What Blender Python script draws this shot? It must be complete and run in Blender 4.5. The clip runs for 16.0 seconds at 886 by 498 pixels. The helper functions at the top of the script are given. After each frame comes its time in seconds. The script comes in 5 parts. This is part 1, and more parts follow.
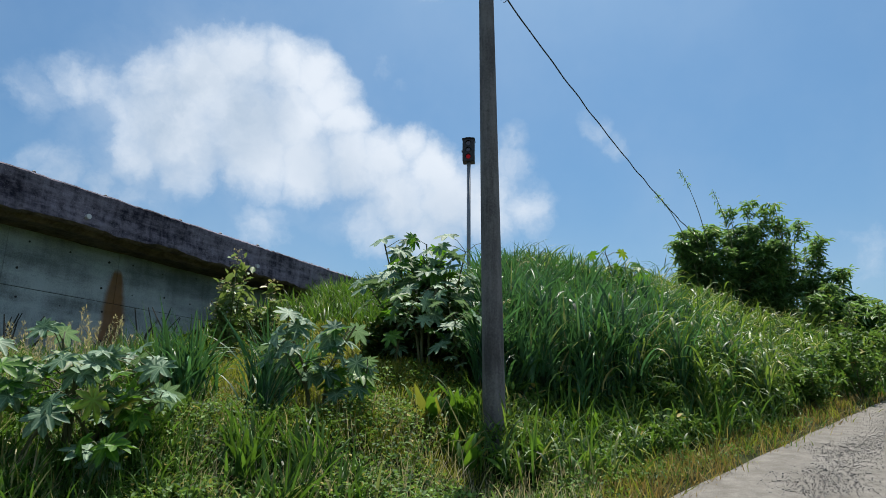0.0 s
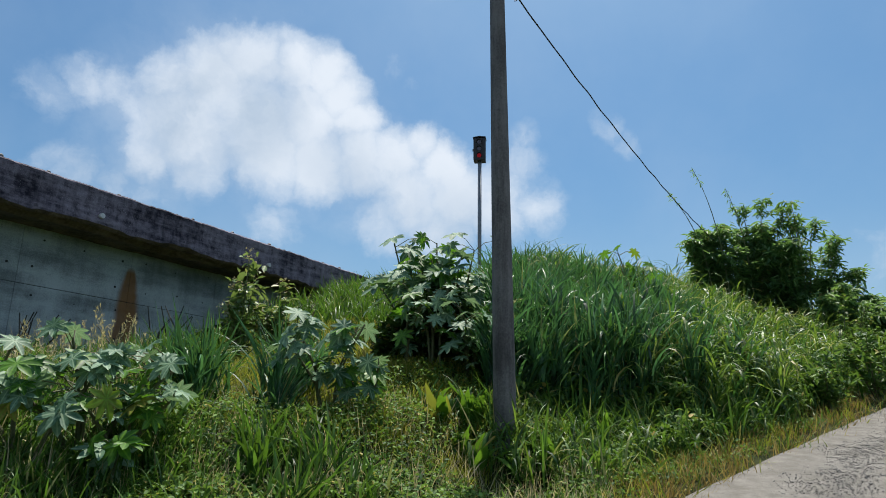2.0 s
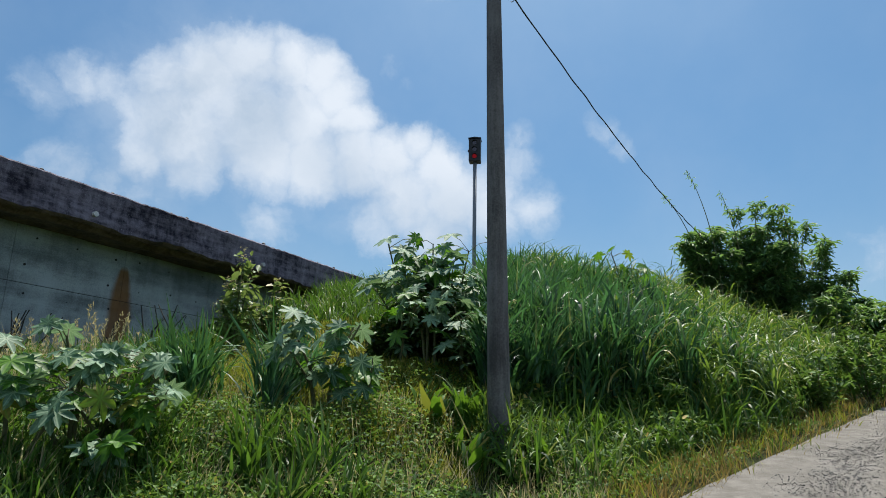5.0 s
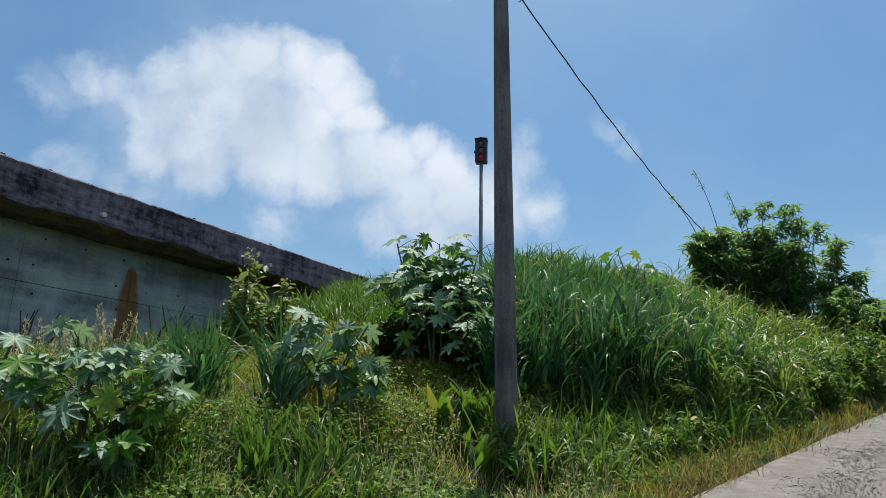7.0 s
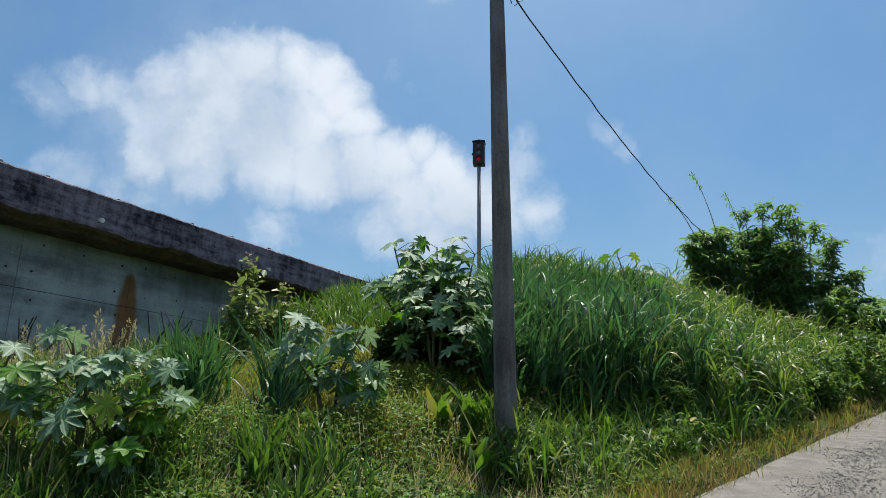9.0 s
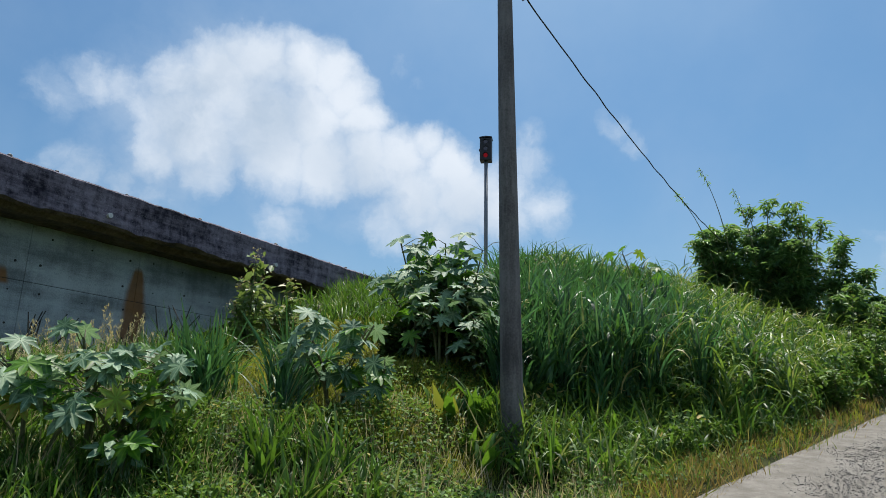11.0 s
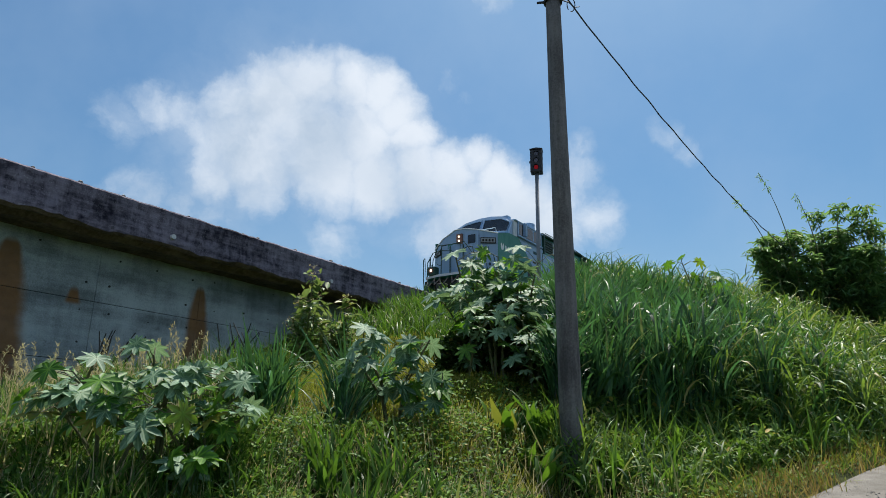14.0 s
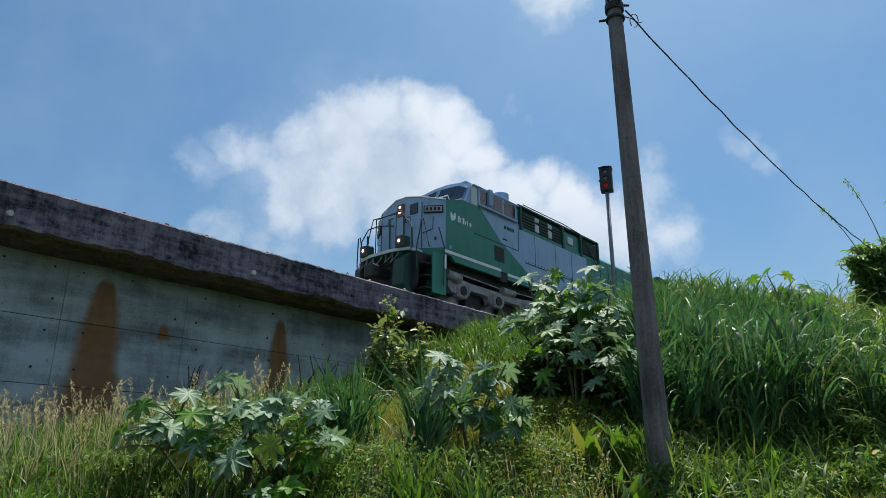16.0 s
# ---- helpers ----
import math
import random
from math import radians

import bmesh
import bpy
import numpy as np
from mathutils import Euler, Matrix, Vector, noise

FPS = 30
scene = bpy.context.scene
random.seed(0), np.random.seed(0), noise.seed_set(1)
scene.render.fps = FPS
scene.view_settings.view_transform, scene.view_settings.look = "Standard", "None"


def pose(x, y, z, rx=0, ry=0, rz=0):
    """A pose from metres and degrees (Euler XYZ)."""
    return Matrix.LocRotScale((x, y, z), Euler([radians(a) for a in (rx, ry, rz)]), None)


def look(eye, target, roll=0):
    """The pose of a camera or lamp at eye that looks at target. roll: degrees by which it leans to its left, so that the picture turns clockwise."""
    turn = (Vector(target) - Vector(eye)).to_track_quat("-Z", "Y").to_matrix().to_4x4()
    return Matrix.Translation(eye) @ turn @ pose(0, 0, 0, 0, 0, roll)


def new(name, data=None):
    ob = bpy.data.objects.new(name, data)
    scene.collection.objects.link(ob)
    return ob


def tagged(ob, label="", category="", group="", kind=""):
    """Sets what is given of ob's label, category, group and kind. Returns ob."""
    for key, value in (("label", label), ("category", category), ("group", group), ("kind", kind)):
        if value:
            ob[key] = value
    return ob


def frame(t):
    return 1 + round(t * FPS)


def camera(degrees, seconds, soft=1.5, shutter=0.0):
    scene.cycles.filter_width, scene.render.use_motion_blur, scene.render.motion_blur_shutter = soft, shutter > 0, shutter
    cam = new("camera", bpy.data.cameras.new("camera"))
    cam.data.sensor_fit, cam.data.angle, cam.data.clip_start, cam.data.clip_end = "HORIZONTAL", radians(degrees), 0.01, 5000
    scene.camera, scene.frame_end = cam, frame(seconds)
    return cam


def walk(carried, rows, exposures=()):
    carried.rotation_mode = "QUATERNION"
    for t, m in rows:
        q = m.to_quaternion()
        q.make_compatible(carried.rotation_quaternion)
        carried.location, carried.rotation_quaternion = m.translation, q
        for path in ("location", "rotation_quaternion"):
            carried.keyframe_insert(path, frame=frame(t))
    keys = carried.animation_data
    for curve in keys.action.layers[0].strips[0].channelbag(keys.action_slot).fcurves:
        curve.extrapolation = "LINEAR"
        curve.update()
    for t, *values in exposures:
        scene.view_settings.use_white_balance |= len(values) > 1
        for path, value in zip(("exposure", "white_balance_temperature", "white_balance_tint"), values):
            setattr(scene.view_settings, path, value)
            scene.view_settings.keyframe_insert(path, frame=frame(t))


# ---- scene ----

# ======== camera and its path: it stands on the road and turns to follow the train ========
cam = camera(66.7, 16.0, soft=0.65)
EYE = (0.0, 0.0, 1.6)
# seconds, yaw, pitch, roll, and how far the held camera sways
TURNS = (
        (0, 0.12, 14.94, 0.65, 0.026, -0.008, -0.003),
        (0.5, 0.36, 14.99, 0.89, 0.026, -0.013, 0.004),
        (1, 0.80, 14.84, 0.82, 0.029, -0.019, 0.006),
        (1.5, 0.90, 14.84, 0.98, 0.029, -0.018, 0.004),
        (2, 1.08, 14.82, 0.92, 0.028, -0.012, 0.003),
        (2.5, 1.18, 14.84, 0.98, 0.026, -0.010, 0.001),
        (3, 0.97, 14.79, 1.05, 0.020, -0.011, -0.002),
        (3.5, 0.71, 14.74, 1.01, 0.018, -0.009, -0.001),
        (4, 0.59, 14.86, 1.05, 0.021, -0.006, 0.002),
        (6.5, 0.81, 14.90, 1.39, 0.016, -0.001, 0.002),
        (7, 1.13, 14.92, 1.27, 0.008, 0.004, 0.002),
        (7.5, 1.24, 14.85, 1.31, 0.007, 0.006, 0.002),
        (8, 1.17, 14.92, 1.00, 0.008, 0.000, 0.003),
        (8.5, 1.22, 15.22, 0.89, 0.013, -0.007, 0.007),
        (9, 1.01, 15.12, 0.77, 0.013, -0.007, 0.012),
        (11.5, 1.77, 14.78, 1.13, 0.007, -0.000, 0.009),
        (12, 2.01, 14.93, 1.11, 0.000, 0.006, 0.002),
        (12.5, 2.77, 15.24, 1.28, -0.003, 0.008, -0.001),
        (13, 4.06, 15.18, 1.08, -0.004, 0.004, 0.003),
        (13.5, 4.80, 15.40, 1.10, -0.009, -0.007, 0.009),
        (14, 6.15, 15.87, 1.06, -0.018, -0.018, 0.010),
        (14.5, 7.75, 16.44, 1.06, -0.024, -0.016, 0.010),
        (15, 9.16, 16.65, 0.81, -0.030, -0.009, 0.015),
        (15.5, 11.09, 17.19, 0.39, -0.036, -0.018, 0.019),
        (16, 12.47, 17.95, 0.26, -0.034, -0.029, 0.011))
walk(cam, [(t, pose(EYE[0] + dx, EYE[1] + dy, EYE[2] + dz, 0, 0, yaw) @ pose(0, 0, 0, 90 + pitch, 0, 0) @ pose(0, 0, 0, 0, 0, roll)) for t, yaw, pitch, roll, dx, dy, dz in TURNS])

# ======== world and sun ========
SUN_EL, SUN_AZ = 66.0, 12.0


def direction(az, el):
    a, e = radians(az), radians(el)
    return Vector((math.sin(a) * math.cos(e), math.cos(a) * math.cos(e), math.sin(e)))


class Nodes:
    """A short way to write node trees."""

    def __init__(self, tree):
        self.tree = tree
        tree.nodes.clear()

    def add(self, kind, inputs=None, operation="", data_type="", blend_type=""):
        nd = self.tree.nodes.new(kind)
        if operation:
            nd.operation = operation
        if data_type:
            nd.data_type = data_type
        if blend_type:
            nd.blend_type = blend_type
        for k, v in (inputs or {}).items():
            if isinstance(v, bpy.types.NodeSocket):
                self.tree.links.new(v, nd.inputs[k])
            else:
                nd.inputs[k].default_value = v
        return nd

    def math(self, op, a, b=0.0, clamp=False):
        nd = self.add("ShaderNodeMath", {0: a, 1: b}, operation=op)
        nd.use_clamp = clamp
        return nd.outputs[0]

    def mix(self, fac, a, b, blend="MIX"):
        nd = self.add("ShaderNodeMix", data_type="RGBA", blend_type=blend)
        for s, v in ((nd.inputs[0], fac), (nd.inputs[6], a), (nd.inputs[7], b)):
            if isinstance(v, bpy.types.NodeSocket):
                self.tree.links.new(v, s)
            else:
                s.default_value = v
        return nd.outputs[2]

    def span(self, value, lo, hi, to0=0.0, to1=1.0, smooth=True):
        nd = self.add("ShaderNodeMapRange", {0: value, 1: lo, 2: hi, 3: to0, 4: to1})
        nd.interpolation_type = "SMOOTHSTEP" if smooth else "LINEAR"
        return nd.outputs[0]

    def noise(self, vector, scale, detail=4.0, rough=0.55, distort=0.0):
        return self.add("ShaderNodeTexNoise", {"Vector": vector, "Scale": scale, "Detail": detail, "Roughness": rough, "Distortion": distort}).outputs[0]


# cumulus heaps of the sky: azimuth, elevation, radius in degrees, thickness
HEAPS = ((-24.9, 26.2, 4.1, 0.85), (-21.8, 26.7, 4.7, 1), (-18.6, 28.3, 4, 1), (-15.1, 28.5, 3.9, 1), (-12.3, 28.7, 3.7, 1), (-10.7, 26.8, 3.8, 1), (-9.3, 24.6, 3.5, 1), (-13.8, 25.1, 5.5, 1),
         (-18.2, 24.2, 6.2, 1), (-22.7, 23.1, 6.1, 1), (-26.3, 23.3, 4.3, 0.68), (-26.3, 20.7, 3.8, 0.7), (-22.3, 20, 3.9, 0.75), (-16.5, 21.6, 4.6, 1), (-12.6, 21.6, 4.4, 1), (-8.6, 21.9, 3.8, 1),
         (-5.5, 22, 3.7, 1), (-3.5, 23.3, 2.7, 0.9), (-1.2, 21.7, 3.6, 1), (-4.4, 19.2, 4.8, 0.9), (0.6, 19.6, 4.8, 1), (3.7, 18.4, 4.8, 0.9), (7.2, 18.3, 3.6, 0.68), (6.3, 23.7, 2.2, 0.5),
         (6, 22.1, 2.8, 0.47), (-6.4, 17.2, 4.2, 0.7), (-1.3, 16.4, 4.8, 0.7), (-31.9, 25, 3.2, 0.5), (-34, 23.5, 3, 0.42), (-29.3, 25.2, 2.9, 0.5), (-31.7, 18.4, 3.1, 0.47), (-29, 17.6, 3.3, 0.47),
         (-33.3, 18.9, 2.3, 0.45), (-26.3, 17.2, 2.7, 0.45), (13.4, 24.3, 2.2, 0.42), (15, 22.9, 1.8, 0.3), (-6.1, 29.6, 2.1, 0.3), (-4.1, 28.5, 1.6, 0.26), (-16, 15.9, 3.5, 0.5), (33.4, 12.5, 3.5, 0.4),
         (-1.2, 38.8, 4.5, 0.7), (60, 22, 14, .9), (95, 30, 18, .9), (-75, 25, 16, .9), (-110, 35, 20, .9), (180, 30, 24, .9), (140, 24, 18, .8))
# their grey undersides
BELLIES = ((-20.5, 24.1, 6.7, 0.85), (-24.9, 24.2, 3.9, 0.5), (-11.1, 21.2, 3.8, 0.4), (-6.9, 18.6, 4.3, 0.5), (0.7, 16.4, 5.8, 0.5), (-25.6, 18.6, 3.9, 0.4), (-15.9, 26, 3.2, 0.3), (-30.4, 17.8, 3.8, 0.5))


def build_world():
    w = bpy.data.worlds.new("sky")
    scene.world = w
    w.use_nodes = True
    n = Nodes(w.node_tree)
    way = n.add("ShaderNodeTexCoord").outputs["Generated"]
    air = n.add("ShaderNodeTexSky")
    air.sky_type, air.sun_disc, air.sun_elevation, air.sun_rotation = "NISHITA", False, radians(SUN_EL), radians(SUN_AZ)
    air.air_density, air.dust_density, air.ozone_density = 1.2, 1.7, 2.6
    sky = air.outputs[0]
    warp = n.add("ShaderNodeTexNoise", {"Vector": way, "Scale": 9.0, "Detail": 7.0, "Roughness": 0.62})
    shift = n.add("ShaderNodeVectorMath", {0: warp.outputs["Color"], 1: (0.5, 0.5, 0.5)}, operation="SUBTRACT").outputs[0]
    shift = n.add("ShaderNodeVectorMath", {0: shift, 3: 0.085}, operation="SCALE").outputs[0]
    bent = n.add("ShaderNodeVectorMath", {0: way, 1: shift}, operation="ADD").outputs[0]
    def pile(vector, heaps, join):
        whole = None
        for az, el, r, weight in heaps:
            d = n.add("ShaderNodeVectorMath", {0: vector, 1: direction(az, el)}, operation="DISTANCE").outputs["Value"]
            q = n.math("DIVIDE", d, radians(r * 1.1))
            dome = n.math("SUBTRACT", 1.0, n.math("MULTIPLY", q, q), True)
            one = n.math("MULTIPLY", n.math("POWER", dome, 1.5), weight)
            whole = one if whole is None else n.math(join, whole, one)
        return whole
    total = pile(bent, HEAPS, "MAXIMUM")
    puff, curl = n.noise(bent, 11.0, 6.0, 0.55), n.noise(bent, 42.0, 5.0, 0.55)
    rough = n.math("ADD", n.math("MULTIPLY", n.math("SUBTRACT", puff, 0.5), 0.85), n.math("MULTIPLY", n.math("SUBTRACT", curl, 0.5), 0.3))
    field = n.math("ADD", total, n.math("MULTIPLY", rough, n.span(total, 0.0, 0.2, 0.2, 1.0)))
    veil = n.math("ADD", n.math("MULTIPLY", n.span(field, -0.05, 1.0), 0.75), n.math("MULTIPLY", n.span(field, 0.12, 0.6), 0.19))
    haze = n.math("MULTIPLY", n.noise(way, 3.0, 5.0, 0.6), 0.32)
    mask = n.math("MAXIMUM", veil, n.math("ADD", n.span(haze, 0.1, 0.26, 0.0, 0.2), n.span(n.add("ShaderNodeSeparateXYZ", {0: way}).outputs[2], 0.38, 0.02, 0.0, 0.36)))
    thin = n.math("MULTIPLY", pile(bent, [(az, el, r * 2.1, w) for az, el, r, w in BELLIES], "ADD"), n.span(puff, 0.25, 0.7, 0.2, 0.8))
    mask = n.math("MAXIMUM", mask, n.math("MULTIPLY", thin, 0.42, True))
    belly = n.math("MULTIPLY", pile(bent, BELLIES, "ADD"), n.span(n.noise(bent, 8.0, 5.0, 0.55), 0.3, 0.62, 0.35, 1.1), True)
    cloud = n.mix(n.span(field, 0.05, 1.0), (5.6, 7.0, 8.7, 1), (9.0, 9.7, 10.6, 1))
    cloud = n.mix(n.math("MULTIPLY", belly, 0.9), cloud, (4.6, 5.9, 7.5, 1))
    tint = n.mix(1.0, sky, (0.6, 0.92, 1.1, 1), "MULTIPLY")
    bg = n.add("ShaderNodeBackground", {0: n.mix(mask, tint, cloud), 1: 0.07})
    n.add("ShaderNodeOutputWorld", {0: bg.outputs[0]})


build_world()
sun = new("sun", bpy.data.lights.new("sun", "SUN"))
sun.data.energy, sun.data.angle, sun.data.color = 5.0, radians(0.6), (1.0, 0.95, 0.86)
sun.matrix_world = look(direction(SUN_AZ, SUN_EL) * 60, (0, 0, 0))
scene.view_settings.exposure = 0.4


# ======== materials ========
def material(name):
    m = bpy.data.materials.new(name)
    m.use_nodes = True
    return m, Nodes(m.node_tree)


def rgb(c):
    return (c[0], c[1], c[2], 1.0)


def finish(n, shader):
    n.add("ShaderNodeOutputMaterial", {0: shader})


def surface(name, dark, light, rough=0.8, metal=0.0, grain=60.0, blotch=1.5, bump=0.25, spec=0.4, dist=0.01):
    """A plain worn surface: two tones by large blotches and fine grain."""
    m, n = material(name)
    at = n.add("ShaderNodeTexCoord").outputs["Object"]
    big, fine = n.noise(at, blotch, 5.0, 0.6), n.noise(at, grain, 3.0, 0.6)
    f = n.span(n.math("ADD", n.math("MULTIPLY", big, 0.65), n.math("MULTIPLY", fine, 0.35)), 0.32, 0.68)
    b = n.add("ShaderNodeBump", {"Strength": bump, "Distance": dist, "Height": fine})
    p = n.add("ShaderNodeBsdfPrincipled", {"Base Color": n.mix(f, rgb(dark), rgb(light)), "Roughness": n.span(big, 0.2, 0.8, rough - 0.1, min(1.0, rough + 0.1)), "Metallic": metal,
                                           "Specular IOR Level": spec, "Normal": b.outputs[0]})
    finish(n, p.outputs[0])
    return m


def foliage(name, dark, light, dry=None, dry_share=0.08, rough=0.5, spec=0.4, through_light=0.35, scale=1.2, veins=False):
    """Leaves: each island has its own tone, spread wide in place of glint and gap shade, whole patches drift, some are
    dry.
    """
    m, n = material(name)
    at = n.add("ShaderNodeTexCoord").outputs["Object"]
    isl = n.add("ShaderNodeNewGeometry").outputs["Random Per Island"]
    rnd = n.add("ShaderNodeObjectInfo").outputs["Random"]
    isl = n.math("FRACT", n.math("ADD", isl, rnd))
    patch = n.math("ADD", n.math("MULTIPLY", n.noise(at, scale, 3.0, 0.6), 0.55), n.math("MULTIPLY", n.noise(at, scale * 5.0, 2.0, 0.5), 0.45))
    f = n.math("ADD", n.math("MULTIPLY", n.math("POWER", isl, 1.4), 0.85), n.span(patch, 0.38, 0.64, -0.25, 0.35), True)
    col = n.mix(f, rgb(dark), rgb(light))
    if dry:
        col = n.mix(n.span(isl, 1.0 - dry_share, 1.0 - dry_share * 0.6, 0.0, 0.9), col, rgb(dry))
    if veins:
        pos = n.add("ShaderNodeSeparateXYZ", {0: at})
        ang = n.math("ARCTAN2", pos.outputs[1], pos.outputs[0])
        q = n.math("DIVIDE", n.math("ADD", ang, 2.7925), 0.7979)
        off = n.math("MULTIPLY", n.math("ABSOLUTE", n.math("SUBTRACT", q, n.math("ROUND", q))), 0.7979)
        far = n.add("ShaderNodeVectorMath", {0: at}, operation="LENGTH").outputs["Value"]
        line = n.span(n.math("MULTIPLY", off, far), 0.045, 0.012, 0.0, 0.55)
        blot = n.span(n.noise(at, 5.0, 4.0, 0.6), 0.4, 0.7, 0.0, 0.4)
        col = n.mix(line, n.mix(blot, col, rgb((dark[0] * 0.7, dark[1] * 0.8, dark[2] * 0.6))), rgb((light[0] * 1.5, light[1] * 1.3, light[2] * 1.3)))
    p = n.add("ShaderNodeBsdfPrincipled", {"Base Color": col, "Roughness": rough, "Specular IOR Level": spec})
    t = n.add("ShaderNodeBsdfTranslucent", {"Color": n.mix(0.5, col, rgb((light[0] * 1.3, light[1] * 1.25, light[2] * 0.6)))})
    s = n.add("ShaderNodeMixShader", {0: through_light, 1: p.outputs[0], 2: t.outputs[0]})
    finish(n, s.outputs[0])
    return m


def streaked_concrete(name, dark, light, stains=(), run_share=0.45, lifts=0.0):
    """Board-marked concrete, streaked downwards; stains: (along, height, half width, half height) in the wall's space."""
    m, n = material(name)
    at = n.add("ShaderNodeTexCoord").outputs["Object"]
    runs = n.add("ShaderNodeVectorMath", {0: at, 1: (1.0, 1.0, 0.12)}, operation="MULTIPLY").outputs[0]
    streak, blot, fine = n.noise(runs, 7.0, 6.0, 0.65), n.noise(at, 1.1, 5.0, 0.6), n.noise(at, 45.0, 4.0, 0.65)
    beds = n.add("ShaderNodeVectorMath", {0: at, 1: (0.22, 1.0, 1.5)}, operation="MULTIPLY").outputs[0]
    f = n.math("ADD", n.math("MULTIPLY", streak, run_share), n.math("ADD", n.math("MULTIPLY", blot, 0.85 - run_share - lifts), n.math("MULTIPLY", fine, 0.2)))
    f = n.math("ADD", f, n.math("MULTIPLY", n.noise(beds, 1.6, 5.0, 0.6), lifts))
    col = n.mix(n.span(f, 0.4, 0.64), rgb(dark), rgb(light))
    col = n.mix(n.span(n.noise(at, 7.0, 6.0, 0.7), 0.6, 0.72, 0.0, 0.55), col, rgb((dark[0] * 0.6, dark[1] * 0.6, dark[2] * 0.6)))
    pos = n.add("ShaderNodeSeparateXYZ", {0: at})
    for a, z, w, h in stains:
        edge = n.math("MULTIPLY", n.math("SUBTRACT", n.noise(at, 2.6, 5.0, 0.6), 0.5), 0.9)
        down = n.span(pos.outputs[2], z + h, z - h, 0.0, 1.0, False)
        wide = n.math("DIVIDE", n.math("ABSOLUTE", n.math("SUBTRACT", pos.outputs[0], a)), n.math("ADD", 0.01, n.math("MULTIPLY", n.math("POWER", down, 0.45), w)))
        top = n.math("MULTIPLY", n.span(pos.outputs[2], z + h + 0.02, z + h - 0.15), n.span(pos.outputs[2], z - 1.5 * h, z - 0.9 * h))
        share = n.math("MULTIPLY", n.span(n.math("ADD", wide, n.math("MULTIPLY", edge, 0.55)), 1.15, 0.55), top)
        rust = n.mix(n.noise(at, 6.0, 4.0, 0.6), rgb((0.13, 0.06, 0.02)), rgb((0.27, 0.13, 0.04)))
        col = n.mix(n.math("MULTIPLY", share, 0.92), col, rust)
    b = n.add("ShaderNodeBump", {"Strength": 0.35, "Distance": 0.012, "Height": n.math("ADD", fine, n.math("MULTIPLY", blot, 0.5))})
    p = n.add("ShaderNodeBsdfPrincipled", {"Base Color": col, "Roughness": 0.88, "Specular IOR Level": 0.3, "Normal": b.outputs[0]})
    finish(n, p.outputs[0])
    return m


def crusted_concrete():
    """Old deck edge: black algae over grey concrete, pale lichen crusts, a few runs."""
    m, n = material("weathered_deck_concrete")
    at = n.add("ShaderNodeTexCoord").outputs["Object"]
    runs = n.add("ShaderNodeVectorMath", {0: at, 1: (1.0, 1.0, 0.2)}, operation="MULTIPLY").outputs[0]
    beds = n.add("ShaderNodeVectorMath", {0: at, 1: (0.25, 1.0, 1.6)}, operation="MULTIPLY").outputs[0]
    big, run, bed, mid, fine = n.noise(at, 0.8, 5.0, 0.65), n.noise(runs, 6.0, 6.0, 0.7), n.noise(beds, 5.0, 5.0, 0.65), n.noise(at, 9.0, 6.0, 0.7), n.noise(at, 48.0, 4.0, 0.7)
    f = n.math("ADD", n.math("ADD", n.math("MULTIPLY", run, 0.25), n.math("MULTIPLY", bed, 0.3)), n.math("ADD", n.math("MULTIPLY", mid, 0.25), n.math("MULTIPLY", big, 0.25)))
    col = n.mix(n.span(f, 0.42, 0.64), rgb((0.016, 0.013, 0.022)), rgb((0.25, 0.215, 0.265)))
    col = n.mix(n.span(mid, 0.56, 0.7, 0.0, 0.75), col, rgb((0.03, 0.026, 0.03)))
    col = n.mix(n.math("MULTIPLY", n.span(fine, 0.58, 0.68), n.span(big, 0.42, 0.6, 0.1, 0.75)), col, rgb((0.42, 0.4, 0.42)))
    b = n.add("ShaderNodeBump", {"Strength": 0.7, "Distance": 0.03, "Height": n.math("ADD", mid, n.math("MULTIPLY", fine, 0.5))})
    p = n.add("ShaderNodeBsdfPrincipled", {"Base Color": col, "Roughness": 0.92, "Specular IOR Level": 0.2, "Normal": b.outputs[0]})
    finish(n, p.outputs[0])
    return m


def paint(name, colour, rough=0.45, dirt=0.35, spec=0.5):
    """Vehicle paint, faded and dusty in patches, dirtier in vertical runs."""
    m, n = material(name)
    at = n.add("ShaderNodeTexCoord").outputs["Object"]
    runs = n.add("ShaderNodeVectorMath", {0: at, 1: (1.0, 1.0, 0.15)}, operation="MULTIPLY").outputs[0]
    d = n.span(n.math("ADD", n.math("MULTIPLY", n.noise(runs, 5.0, 5.0, 0.65), 0.6), n.math("MULTIPLY", n.noise(at, 1.3, 4.0), 0.4)), 0.42, 0.72)
    grime = (colour[0] * 0.5 + 0.03, colour[1] * 0.5 + 0.026, colour[2] * 0.5 + 0.02)
    p = n.add("ShaderNodeBsdfPrincipled", {"Base Color": n.mix(n.math("MULTIPLY", d, dirt), rgb(colour), rgb(grime)), "Roughness": n.span(d, 0, 1, rough, rough + 0.25), "Specular IOR Level": spec})
    finish(n, p.outputs[0])
    return m


def glow(name, colour, strength):
    m, n = material(name)
    e = n.add("ShaderNodeEmission", {0: rgb(colour), 1: strength})
    finish(n, e.outputs[0])
    return m


